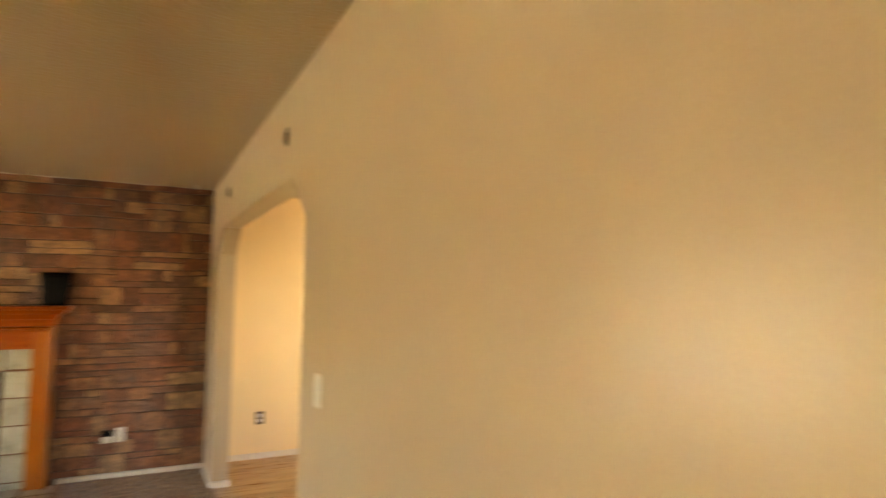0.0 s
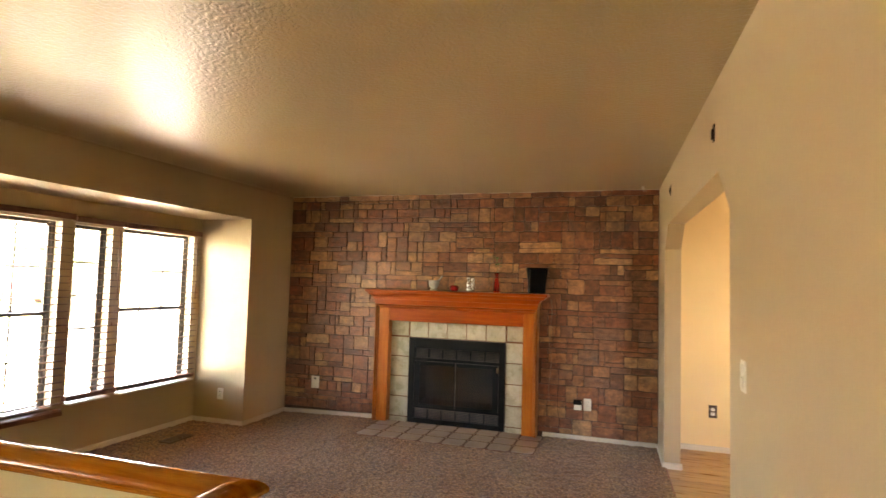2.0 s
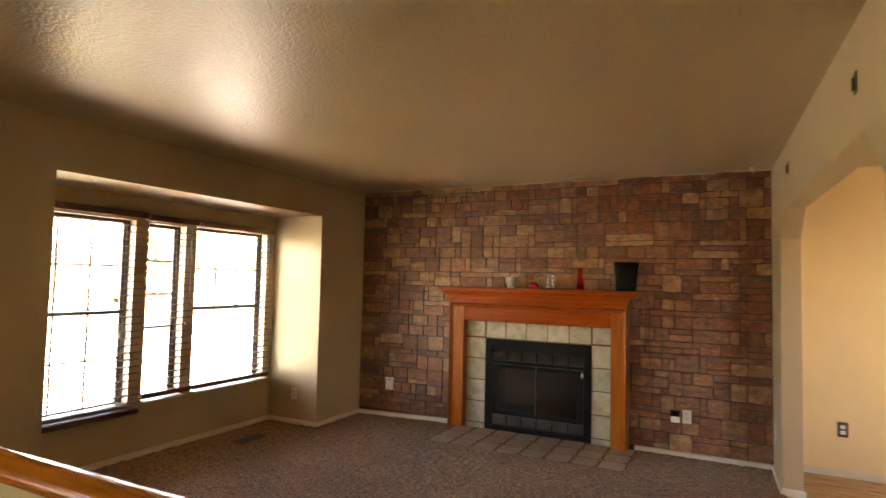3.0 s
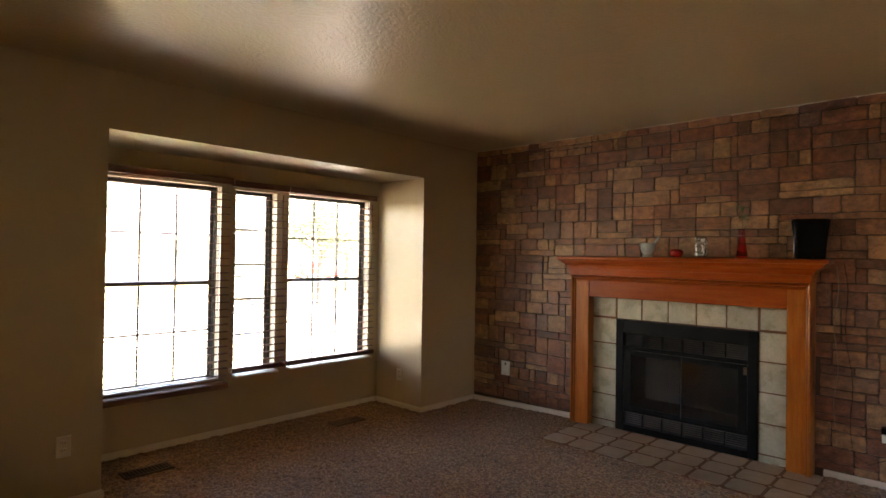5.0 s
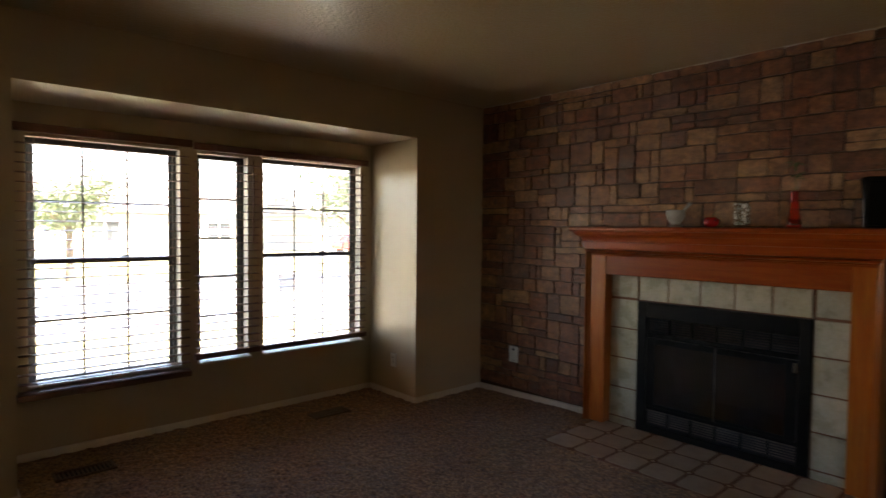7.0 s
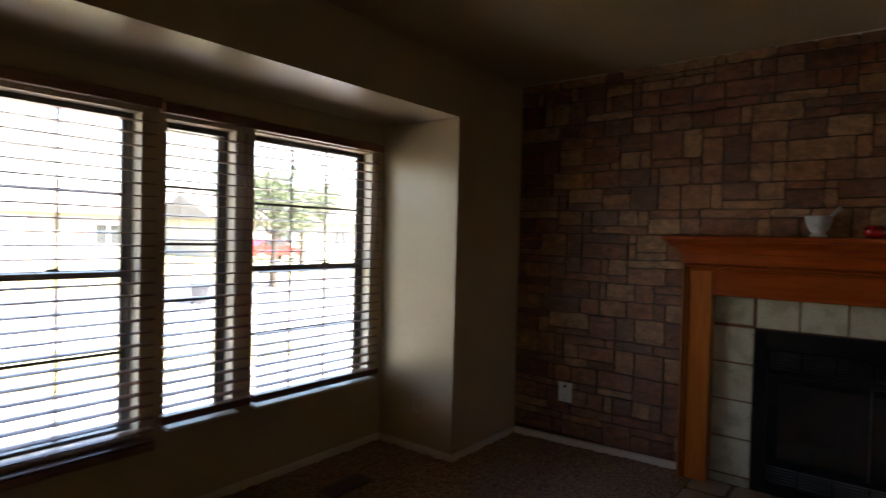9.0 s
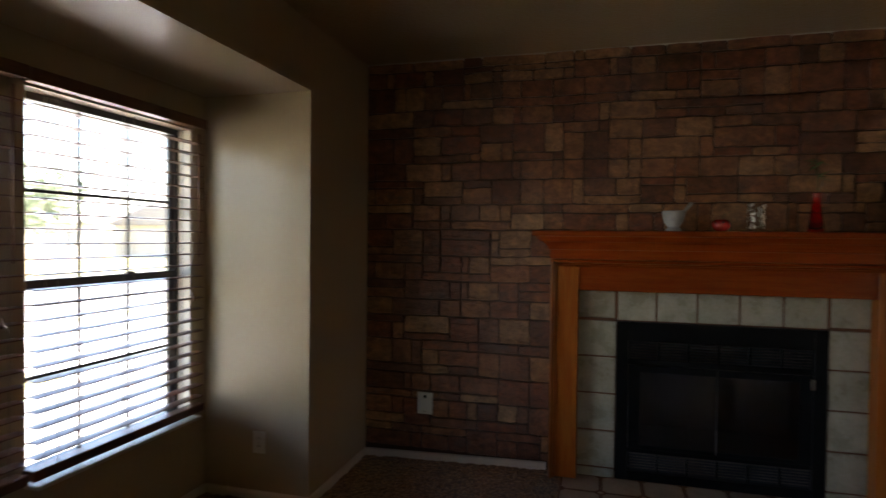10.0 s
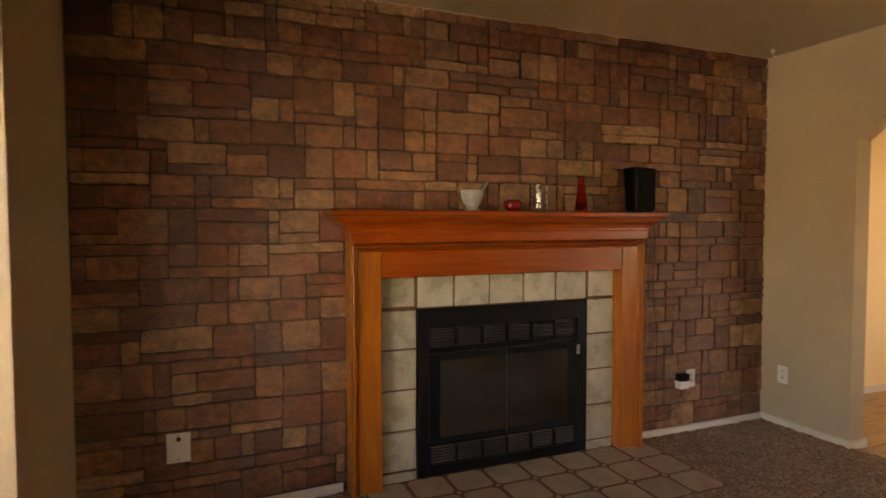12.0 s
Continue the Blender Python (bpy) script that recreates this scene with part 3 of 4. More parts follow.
# tiles round the firebox
surround = thing("fireplace_tile_surround", (0, 0, 0), "pale green-grey ceramic tiles with brown grout round the firebox", "tile surround")
bm = boxed(1.312, FB[0], -0.020, 0.0055, 0.0, 1.075)
box(bm, FB[1], 2.762, -0.020, 0.0055, 0.0, 1.075)
box(bm, FB[0], FB[1], -0.020, 0.0055, FB[2], 1.075)
part("grout_bed", bm, M_GROUT, surround)


def tile(x0, x1, z0, z1, gap=0.005):
    part("tile", boxed(x0 + gap, x1 - gap, -0.0285, -0.0185, z0 + gap, z1 - gap, 0.003), M_TILE, surround)


cols = [FB[0], 1.734, 1.943, 2.152, 2.361, FB[1]]
for a, b in zip(cols, cols[1:]):
    tile(a, b, 0.902, 1.082)
rows = [0.004, 0.062, 0.273, 0.485, 0.695, 0.902]
for a, b in zip(rows, rows[1:]):
    tile(1.312, FB[0], a, b)
    tile(FB[1], 2.762, a, b)
for x0, x1, s in ((1.312, FB[0], 1), (FB[1], 2.762, -1)):
    inner = x1 if s > 0 else x0
    tile(x0 + (0 if s > 0 else 0.008), x1 - (0.008 if s > 0 else 0), 0.910, 1.082)
    part("tile_inset", boxed(inner - s * 0.006 - 0.007, inner - s * 0.006 + 0.007, -0.0305, -0.0185, 0.898, 0.913, 0.003), M_INSET, surround)

# metal insert
ins = thing("fireplace_insert", (FX + 0.003, -0.012, 0), "black steel fireplace insert with louvres and smoked glass doors", "fireplace")
hw, ht = 0.520, 0.898
bm = boxed(-hw, -hw + 0.062, -0.03, 0.02, 0.013, ht, 0.003)
box(bm, hw - 0.062, hw, -0.03, 0.02, 0.013, ht, 0.003)
box(bm, -hw + 0.062, hw - 0.062, -0.03, 0.02, 0.795, ht, 0.003)
box(bm, -hw + 0.062, hw - 0.062, -0.03, 0.02, 0.013, 0.062, 0.003)
part("face_frame", bm, M_BLACK, ins)
part("rail", boxed(-hw + 0.064, hw - 0.064, -0.012, 0.004, 0.660, 0.690, 0.002), M_BLACK, ins)
part("rail", boxed(-hw + 0.064, hw - 0.064, -0.012, 0.004, 0.165, 0.190, 0.002), M_BLACK, ins)
for z0, z1 in ((0.695, 0.790), (0.066, 0.160)):
    pitch = (2 * hw - 0.128) / 6
    for k in range(6):
        x0 = -hw + 0.064 + pitch * k
        grille = part("louvre_panel", boxed(x0 + 0.002, x0 + 0.010, -0.022, 0.004, z0, z1), M_BLACK, ins)
        for j in range(6):
            zz = z0 + 0.008 + (z1 - z0 - 0.016) * j / 5
            bm = bmesh.new()
            m = pose((x0 + pitch / 2 + 0.004), -0.010, zz, 22, 0, 0) @ Matrix.Diagonal((pitch - 0.014, 0.010, 0.0025, 1))
            bmesh.ops.create_cube(bm, size=1, matrix=m)
            part("louvre", bm, M_LOUVRE, grille)
for s in (-1, 1):
    x0, x1 = sorted((s * 0.004, s * (hw - 0.066)))
    inner, outer = (0.0025, 0.060)
    l, r = (inner, outer) if s > 0 else (outer, inner)
    bm = boxed(x0, x0 + l, -0.026, -0.014, 0.192, 0.658, 0.002)
    box(bm, x1 - r, x1, -0.026, -0.014, 0.192, 0.658, 0.002)
    box(bm, x0 + l, x1 - r, -0.026, -0.014, 0.192, 0.214, 0.002)
    box(bm, x0 + l, x1 - r, -0.026, -0.014, 0.622, 0.658, 0.002)
    door = part("door", bm, M_BLACK, ins)
    part("door_glass", boxed(x0 + l - 0.002, x1 - r + 0.002, -0.021, -0.018, 0.212, 0.624), M_DARKGLASS, door)
part("latch", boxed(hw - 0.085, hw - 0.060, -0.048, -0.028, 0.590, 0.648, 0.005, 2), M_CHROME, ins, "small chrome damper latch")
bm = bmesh.new()
box(bm, -hw, -hw + 0.02, 0.022, 0.50, 0.013, ht)
box(bm, hw - 0.02, hw, 0.022, 0.50, 0.013, ht)
box(bm, -hw, hw, 0.50, 0.52, 0.013, ht)
box(bm, -hw + 0.02, hw - 0.02, 0.022, 0.50, 0.013, 0.17)
box(bm, -hw + 0.02, hw - 0.02, 0.022, 0.50, 0.80, ht)
part("firebox", bm, M_SOOT, ins, "sooty firebox")

# hearth of clipped-corner tiles with small insets
hearth = thing("hearth", (0, 0, 0), "flush hearth of beige clipped-corner tiles with brown grout", "hearth")
hx0, hx1, hy0, hy1 = 1.232, 2.968, -0.690, -0.033
part("grout_bed", boxed(hx0, hx1, hy0, hy1, -0.018, 0.0112, 0.002), M_GROUT, hearth)
NX, NY = 8, 3
px, py = (hx1 - hx0) / NX, (hy1 - hy0) / NY


def clipped(wx, wy, cut):
    """A tile with hollowed corners."""
    pts = []
    for sx, sy in ((1, 1), (-1, 1), (-1, -1), (1, -1)):
        cx, cy = sx * wx / 2, sy * wy / 2
        arc = []
        for k in range(4):
            a = k / 3 * math.pi / 2
            arc.append((cx - sx * cut * math.cos(a), cy - sy * cut * math.sin(a)))
        pts += arc if sx * sy < 0 else arc[::-1]
    bm = bmesh.new()
    def ring(k, z):
        return [bm.verts.new((x * k, y * k, z)) for x, y in pts]
    r = [ring(1, 0), ring(1, 0.009), ring(0.975, 0.0115)]
    n = len(pts)
    for a, b in zip(r, r[1:]):
        for i in range(n):
            bm.faces.new((a[i], a[(i + 1) % n], b[(i + 1) % n], b[i]))
    bm.faces.new(r[-1])
    bmesh.ops.recalc_face_normals(bm, faces=bm.faces)
    return bm


tile_mesh = mesh_of("tile", clipped(px - 0.020, py - 0.020, 0.017), M_HTILE)
inset_mesh = mesh_of("tile_inset", boxed(-0.012, 0.012, -0.012, 0.012, 0, 0.0105, 0.002), M_HTILE)
rng = random.Random(3)
for i in range(NX):
    for j in range(NY):
        t = new("tile", tile_mesh)
        t.parent = hearth
        t.matrix_basis = pose(hx0 + px * (i + 0.5), hy0 + py * (j + 0.5), rng.uniform(0.0015, 0.0025), rng.uniform(-0.12, 0.12), rng.uniform(-0.12, 0.12), 0)
for i in range(NX + 1):
    for j in range(NY + 1):
        if 0 < i < NX and 0 < j < NY:
            t = new("tile_inset", inset_mesh)
            t.parent = hearth
            t.matrix_basis = pose(hx0 + px * i, hy0 + py * j, 0.003, 0, 0, 45)
strip_x = mesh_of("grout_line", boxed(-px / 2 + 0.022, px / 2 - 0.022, -0.002, 0.002, 0, 0.003), M_INSET)
strip_y = mesh_of("grout_line", boxed(-0.002, 0.002, -py / 2 + 0.022, py / 2 - 0.022, 0, 0.003), M_INSET)
for i in range(NX):
    for j in range(1, NY):
        t = new("grout_line", strip_x)
        t.parent = hearth
        t.matrix_basis = pose(hx0 + px * (i + 0.5), hy0 + py * j, 0.0095)
for i in range(1, NX):
    for j in range(NY):
        t = new("grout_line", strip_y)
        t.parent = hearth
        t.matrix_basis = pose(hx0 + px * i, hy0 + py * (j + 0.5), 0.0095)

# ---- things on the mantel shelf ----
MZ = 1.4055
mortar = thing("mortar_and_pestle", (1.805, -0.10, MZ), "grey-white marble mortar with its pestle leaning in it", "mortar")
part("mortar", lathe([(0, 0), (0.036, 0), (0.039, 0.004), (0.036, 0.012), (0.028, 0.018), (0.031, 0.026), (0.046, 0.045), (0.055, 0.072), (0.058, 0.100), (0.059, 0.106), (0.056, 0.108),
                      (0.050, 0.104), (0.046, 0.072), (0.030, 0.045), (0, 0.038)]), M_MARBLE, mortar, smooth=True)
part("pestle", lathe([(0, 0), (0.012, 0.003), (0.016, 0.012), (0.015, 0.024), (0.009, 0.045), (0.008, 0.09), (0.010, 0.120), (0.0105, 0.130), (0.006, 0.137), (0, 0.138)], 16), M_MARBLE, mortar,
     smooth=True, at=pose(0.004, 0.0, 0.047, 0, 40, 5))

bug = thing("apple_candle_holder", (2.035, -0.115, MZ), "small glossy red candle holder with a thin wire stalk", "candle holder")
part("body", lathe([(0, 0), (0.025, 0), (0.040, 0.010), (0.047, 0.028), (0.045, 0.046), (0.034, 0.060), (0.020, 0.058), (0, 0.048)], 20), M_RED, bug, smooth=True)
for k in range(7):
    a = k * 2 * math.pi / 7 + 0.3
    bm = bmesh.new()
    bmesh.ops.create_icosphere(bm, subdivisions=1, radius=0.0075, matrix=Matrix.Translation((0.0425 * math.cos(a), 0.0425 * math.sin(a), 0.042 + 0.004 * (k % 2))))
    part("spot", bm, M_BLACKPLASTIC, bug, smooth=True)
tube("stalk", [(0.0, 0, 0.044), (0.008, 0, 0.07), (0.026, 0, 0.092), (0.046, -0.004, 0.104)], 0.0014, M_STEM, bug)

holder = thing("glass_candle_cup", (2.205, -0.10, MZ), "clear glass cylinder with a silver leaf print", "candle holder")
part("glass", lathe([(0, 0), (0.042, 0), (0.044, 0.004), (0.044, 0.150), (0.042, 0.152), (0.0405, 0.150), (0.0405, 0.010), (0, 0.008)], 32), M_CLEAR, holder, smooth=True)
part("base", lathe([(0, 0.0), (0.050, 0.0), (0.050, -0.0), (0.046, 0.0015), (0, 0.0015)], 24), M_WOOD_Y, holder)
rng = random.Random(8)
bm = bmesh.new()
for k in range(120):
    a, z = rng.choice((0.9, 2.2, 4.0, 5.4)) + rng.uniform(-0.32, 0.32), rng.uniform(0.018, 0.140)
    r = 0.0446
    w, hh = rng.uniform(0.05, 0.16), rng.uniform(0.004, 0.011)
    pts = [(a - w, z), (a, z - hh), (a + w, z), (a, z + hh)]
    bm.faces.new([bm.verts.new((r * math.cos(p), r * math.sin(p), q)) for p, q in pts])
tagged(part("leaf_print", bm, M_SILVER, holder, "silver leaf print"), kind="stuff")

vase = thing("red_bud_vase", (2.478, -0.10, MZ), "slim red glass bud vase holding a green sprig", "vase")
part("vase", lathe([(0, 0), (0.034, 0), (0.037, 0.004), (0.036, 0.020), (0.029, 0.070), (0.023, 0.120), (0.020, 0.165), (0.021, 0.190), (0.024, 0.200), (0.021, 0.200), (0.017, 0.188), (0.016, 0.160),
                    (0.025, 0.07), (0.031, 0.02), (0, 0.012)], 24), M_REDGLASS, vase, smooth=True)
sprig = tube("stem", [(0.0, 0, 0.02), (0.002, 0, 0.15), (0.004, 0, 0.26), (-0.006, 0.0, 0.36)], 0.0018, M_STEM, vase)
tube("twig", [(0.003, 0, 0.19), (0.020, -0.004, 0.235), (0.024, -0.006, 0.262)], 0.0035, M_CORD, vase, "cut pale twig")
rng = random.Random(5)
for k in range(11):
    bm = bmesh.new()
    ln, wd = rng.uniform(0.045, 0.078), rng.uniform(0.007, 0.011)
    v = [bm.verts.new(p) for p in ((0, 0, 0), (ln * 0.4, wd, 0.004), (ln, 0, -0.004), (ln * 0.4, -wd, 0.004), (ln * 0.4, 0, 0.0))]
    bm.faces.new((v[0], v[4], v[1]))
    bm.faces.new((v[1], v[4], v[2]))
    bm.faces.new((v[2], v[4], v[3]))
    bm.faces.new((v[3], v[4], v[0]))
    part("leaf", bm, M_STEM, sprig, at=pose(-0.003 + rng.uniform(-0.003, 0.003), 0, rng.uniform(0.27, 0.36), rng.uniform(-30, 30), rng.uniform(-45, 20), rng.uniform(0, 360)))

# black speaker with a rounded, flaring front
spk = thing("speaker", (2.884, -0.098, MZ), "black plastic loudspeaker with a flared rounded cabinet", "speaker", rz=14)
bm = bmesh.new()
rings = []
for z, a, d in ((0, 0.082, 0.070), (0.006, 0.088, 0.076), (0.10, 0.094, 0.080), (0.20, 0.107, 0.084), (0.240, 0.113, 0.086), (0.253, 0.109, 0.082), (0.258, 0.095, 0.070)):
    ring = []
    for k in range(24):
        t = 2 * math.pi * k / 24
        c, s = math.cos(t), math.sin(t)
        ring.append(bm.verts.new((a * 0.94 * math.copysign(abs(c) ** 0.30, c), d * 0.60 * math.copysign(abs(s) ** 0.45, s), z)))
    rings.append(ring)
for r0, r1 in zip(rings, rings[1:]):
    for k in range(24):
        bm.faces.new((r0[k], r0[(k + 1) % 24], r1[(k + 1) % 24], r1[k]))
bm.faces.new(rings[0][::-1])
bm.faces.new(rings[-1])
part("cabinet", bm, M_BLACKPLASTIC, spk, smooth=True)
part("side_trim", boxed(-0.093, -0.086, -0.048, -0.032, 0.006, 0.150, 0.003), M_TRIM, spk, "glossy side trim")
part("grille", boxed(-0.077, 0.077, -0.054, -0.043, 0.012, 0.236, 0.010, 2), M_BLACKPLASTIC, spk)


# ---- outlets, switches, small fittings ----
def outlet(at, rz, label="white duplex outlet on the wall", plate=M_PLATE, sock=M_PLATE, group="wall outlets", wide=1, big=1.0):
    o = thing("wall_outlet", at, label, "outlet", group, rz=rz)
    part("cover_plate", boxed(-0.036 * wide * big, 0.036 * wide * big, -0.006, 0.0, -0.058 * big, 0.058 * big, 0.003, 2), plate, o)
    for c in ([0] if wide == 1 else [-0.034, 0.034]):
        for s in (-1, 1):
            so = part("socket", boxed(c - 0.0165, c + 0.0165, -0.0085, -0.004, s * 0.021 - 0.014, s * 0.021 + 0.014, 0.004, 2), sock, o)
            for dx in (-0.0065, 0.0065):
                part("slot", boxed(c + dx - 0.0015, c + dx + 0.0015, -0.0095, -0.007, s * 0.021 - 0.002, s * 0.021 + 0.008), M_SLOT, so)
        part("screw", cyl(bmesh.new(), 0.003, 0.003, 0.002, pose(c, -0.006, 0, 90, 0, 0), 8), M_CHROME, o)
    return o


jack = thing("wall_plate", (0.400, -0.0125, 0.337), "white blank cover plate with a small jack on the stone wall", "wall plate")
part("cover_plate", boxed(-0.050, 0.050, -0.007, 0.0, -0.068, 0.068, 0.004, 2), M_PLATE, jack)
part("jack", boxed(-0.009, 0.009, -0.0095, -0.006, 0.030, 0.048, 0.003, 2), M_SLOT, jack, "small dark socket")
for z in (-0.052, 0.056):
    part("screw", cyl(bmesh.new(), 0.003, 0.003, 0.002, pose(0, -0.007, z, 90, 0, 0), 8), M_CHROME, jack)
outlet((-0.285, BN, 0.275), 0, "white duplex outlet on the bay return")
outlet((east(-0.16), -0.16, 0.345), -90 + EAST_TURN, "white duplex outlet on the tan wall")
outlet((0, -3.52, 0.305), 90, "white duplex outlet beside the bay")
outlet((4.50, 0.12, 0.365), 0, "dark brown duplex outlet with pale sockets on the cream wall", M_BROWN_PLATE, M_PLATE)
o = outlet((3.378, -0.0145, 0.352), 0, "white duplex outlet with a black charger plugged in", group="wall outlets")
ch = thing("plug_in_charger", (3.298, -0.012, 0.345), "black and white plug-in power adapter", "charger")
part("body", boxed(-0.045, 0.030, -0.050, 0.0, -0.045, 0.045, 0.006, 2), M_PLATE, ch)
part("cap", boxed(-0.048, 0.028, -0.054, -0.004, 0.005, 0.048, 0.006, 2), M_BLACKPLASTIC, ch, "black cap")

sw = thing("light_switch", (east(-3.51), -3.51, 1.185), "white stacked light switch plate on the tan wall", "switch", rz=-90 + EAST_TURN)
part("cover_plate", boxed(-0.036, 0.036, -0.006, 0, -0.056, 0.056, 0.003, 2), M_PLATE, sw)
for s in (-1, 1):
    part("rocker", boxed(-0.016, 0.016, -0.012, -0.004, s * 0.024 - 0.020, s * 0.024 + 0.020, 0.003), M_PLATE, sw)

for y, z in ((-1.05, 2.255), (-2.92, 2.212)):
    br = thing("curtain_rod_bracket", (east(y), y, z), "dark brown metal curtain rod bracket over the opening", "bracket", "rod brackets", rz=-90 + EAST_TURN)
    part("back_plate", boxed(-0.020, 0.020, -0.005, 0, -0.042, 0.042, 0.003), M_BRACKET, br)
    part("hook", boxed(-0.009, 0.009, -0.014, -0.005, -0.030, 0.020, 0.003), M_BRACKET, br)

hk = thing("ceiling_hook", (3.87, -0.16, H), "small white ceiling hook", "hook")
part("base", cyl(bmesh.new(), 0.011, 0.014, 0.022, Matrix.Translation((0, 0, -0.022)), 12), M_PLATE, hk)
tube("hook", [(0, 0, -0.020), (0.0, 0, -0.036), (0.012, 0, -0.048), (0.020, 0, -0.036)], 0.003, M_PLATE, hk)

for cy, ln in ((-1.41, 0.30), (-3.00, 0.30)):
    v = thing("floor_register", (-0.215, cy, -0.017), "brown metal floor register set in the carpet", "floor vent", "floor registers")
    bm = boxed(-0.065, -0.050, -ln / 2, ln / 2, -0.006, 0.006, 0.002)
    box(bm, 0.050, 0.065, -ln / 2, ln / 2, -0.006, 0.006, 0.002)
    box(bm, -0.050, 0.050, -ln / 2, -ln / 2 + 0.015, -0.006, 0.006, 0.002)
    box(bm, -0.050, 0.050, ln / 2 - 0.015, ln / 2, -0.006, 0.006, 0.002)
    part("frame", bm, M_REGISTER, v)
    for k in range(12):
        yy = -ln / 2 + 0.028 + (ln - 0.056) * k / 11
        part("slat", boxed(-0.050, 0.050, yy - 0.004, yy + 0.004, -0.004, 0.004), M_REGISTER, v)
    part("backing", boxed(-0.050, 0.050, -ln / 2 + 0.015, ln / 2 - 0.015, -0.006, -0.0045), M_SLOT, v)

for dx, z0, z1, m, nm in ((3.015, 1.36, 0.33, M_CORD, "pale speaker cable hanging on the stone wall"), (3.055, 1.38, 0.18, M_SLOT, "dark power cable hanging on the stone wall")):
    pts = [(dx + 0.012 * math.sin(k * 0.9) + 0.004 * k * (m is M_SLOT), -0.019, z0 + (z1 - z0) * k / 14) for k in range(15)]
    if m is M_SLOT:
        pts += [(3.19, -0.020, 0.14), (3.275, -0.022, 0.19), (3.298, -0.026, 0.298)]
    tagged(tube("cable", pts, 0.0020, m), nm, "cable")

# ---- half wall at the stairwell ----
KZ = 0.879
knee = [(0.0, -4.405), (2.655, -4.405), (2.655, -7.75), (2.725, -7.75), (2.725, -4.335), (0.0, -4.335)]
setting("half_wall", prism([(x, y) for x, y in knee], "z", -0.02, KZ - 0.024), M_KNEE, "pale yellow half wall round the stairwell")
cap = thing("half_wall_cap", (0, 0, 0), "glossy honey-stained moulded wooden cap on the half wall", "handrail cap")


def cap_ring(o, z):
    return [(0.0, -4.405 - o, z), (2.655 - o, -4.405 - o, z), (2.655 - o, -7.75, z), (2.725 + o, -7.75, z), (2.725 + o, -4.335 + o, z), (0.0, -4.335 + o, z)]


def cap_piece(name, prof):
    bm = bmesh.new()
    rings = [[bm.verts.new(p) for p in cap_ring(o, z)] for o, z in prof]
    for r0, r1 in zip(rings, rings[1:]):
        for k in range(6):
            bm.faces.new((r0[k], r0[(k + 1) % 6], r1[(k + 1) % 6], r1[k]))
    bm.faces.new(rings[-1])
    bm.faces.new(rings[0][::-1])
    bmesh.ops.recalc_face_normals(bm, faces=bm.faces)
    part(name, bm, M_CAP, cap)


cap_piece("under_moulding", [(0.001, KZ - 0.046), (0.005, KZ - 0.045), (0.009, KZ - 0.041), (0.009, KZ - 0.036), (0.005, KZ - 0.032), (0.005, KZ - 0.030), (0.011, KZ - 0.026), (0.014, KZ - 0.0225)])
cap_piece("cap_board", [(0.015, KZ - 0.0223), (0.022, KZ - 0.021), (0.026, KZ - 0.017), (0.027, KZ - 0.011), (0.025, KZ - 0.004), (0.020, KZ + 0.004), (0.012, KZ + 0.011), (0.001, KZ + 0.018), (-0.013, KZ + 0.0240), (-0.026, KZ + 0.0275), (-0.0345, KZ + 0.0285)])

# ---- outdoors, through the windows ----
GZ = -0.55


def ground_mat(name, c1, c2, scale, rough=0.9):
    m = Mat(name, rough)
    v = m.coords()
    a, b = m.noise(v, scale, 5), m.noise(v, scale * 25, 3)
    m.colour(m.mix(m.ramp(a, [(0.3, c1), (0.7, c2)]), m.ramp(b, [(0.3, (0.7, 0.7, 0.7)), (0.7, (1.1, 1.1, 1.1))]), 0.8, "MULTIPLY"))
    m.bump(b, 0.6, 0.01)
    return m.m


M_LAWN = ground_mat("sunlit_dry_lawn", (0.26, 0.25, 0.11), (0.36, 0.33, 0.17), 0.8)
M_ASPHALT = ground_mat("grey_asphalt", (0.17, 0.17, 0.165), (0.23, 0.225, 0.215), 0.6)
M_CONCRETE = ground_mat("pale_concrete", (0.46, 0.45, 0.43), (0.56, 0.55, 0.52), 1.2)
M_BARK = ground_mat("grey_brown_bark", (0.07, 0.05, 0.035), (0.13, 0.10, 0.075), 6)
M_LEAF = ground_mat("green_leaves", (0.10, 0.13, 0.06), (0.15, 0.18, 0.10), 2.5, 0.6)
M_SIDING = ground_mat("beige_siding", (0.42, 0.38, 0.32), (0.50, 0.46, 0.40), 0.7, 0.7)
M_ROOF = ground_mat("brown_roof_shingle", (0.22, 0.19, 0.17), (0.29, 0.26, 0.235), 2.0)
M_CARRED = plain("red_car_paint", (0.42, 0.025, 0.02), 0.25, 0.1, 0.6)
M_TYRE = plain("black_tyre_rubber", (0.02, 0.02, 0.02), 0.8)
M_BIN = plain("grey_bin_plastic", (0.17, 0.17, 0.18), 0.5)
M_PANE = plain("dark_house_pane", (0.04, 0.05, 0.06), 0.08)

setting("ground", boxed(-400, -0.78, -400, 400, GZ - 0.4, GZ), M_LAWN, "sunlit lawn reaching the horizon")
setting("pavement", boxed(-9.4, -8.0, -120, 120, GZ - 0.02, GZ + 0.03, 0.01), M_CONCRETE, "pale concrete pavement along the road")
setting("kerb", boxed(-10.15, -10.0, -120, 120, GZ - 0.02, GZ + 0.04, 0.02), M_CONCRETE, "pale concrete kerb")
setting("road", boxed(-18.0, -10.16, -120, 120, GZ - 0.02, GZ + 0.012), M_ASPHALT, "grey asphalt road")
setting("driveway", boxed(-7.98, -0.9, 2.6, 7.4, GZ - 0.02, GZ + 0.02), M_CONCRETE, "pale concrete driveway")
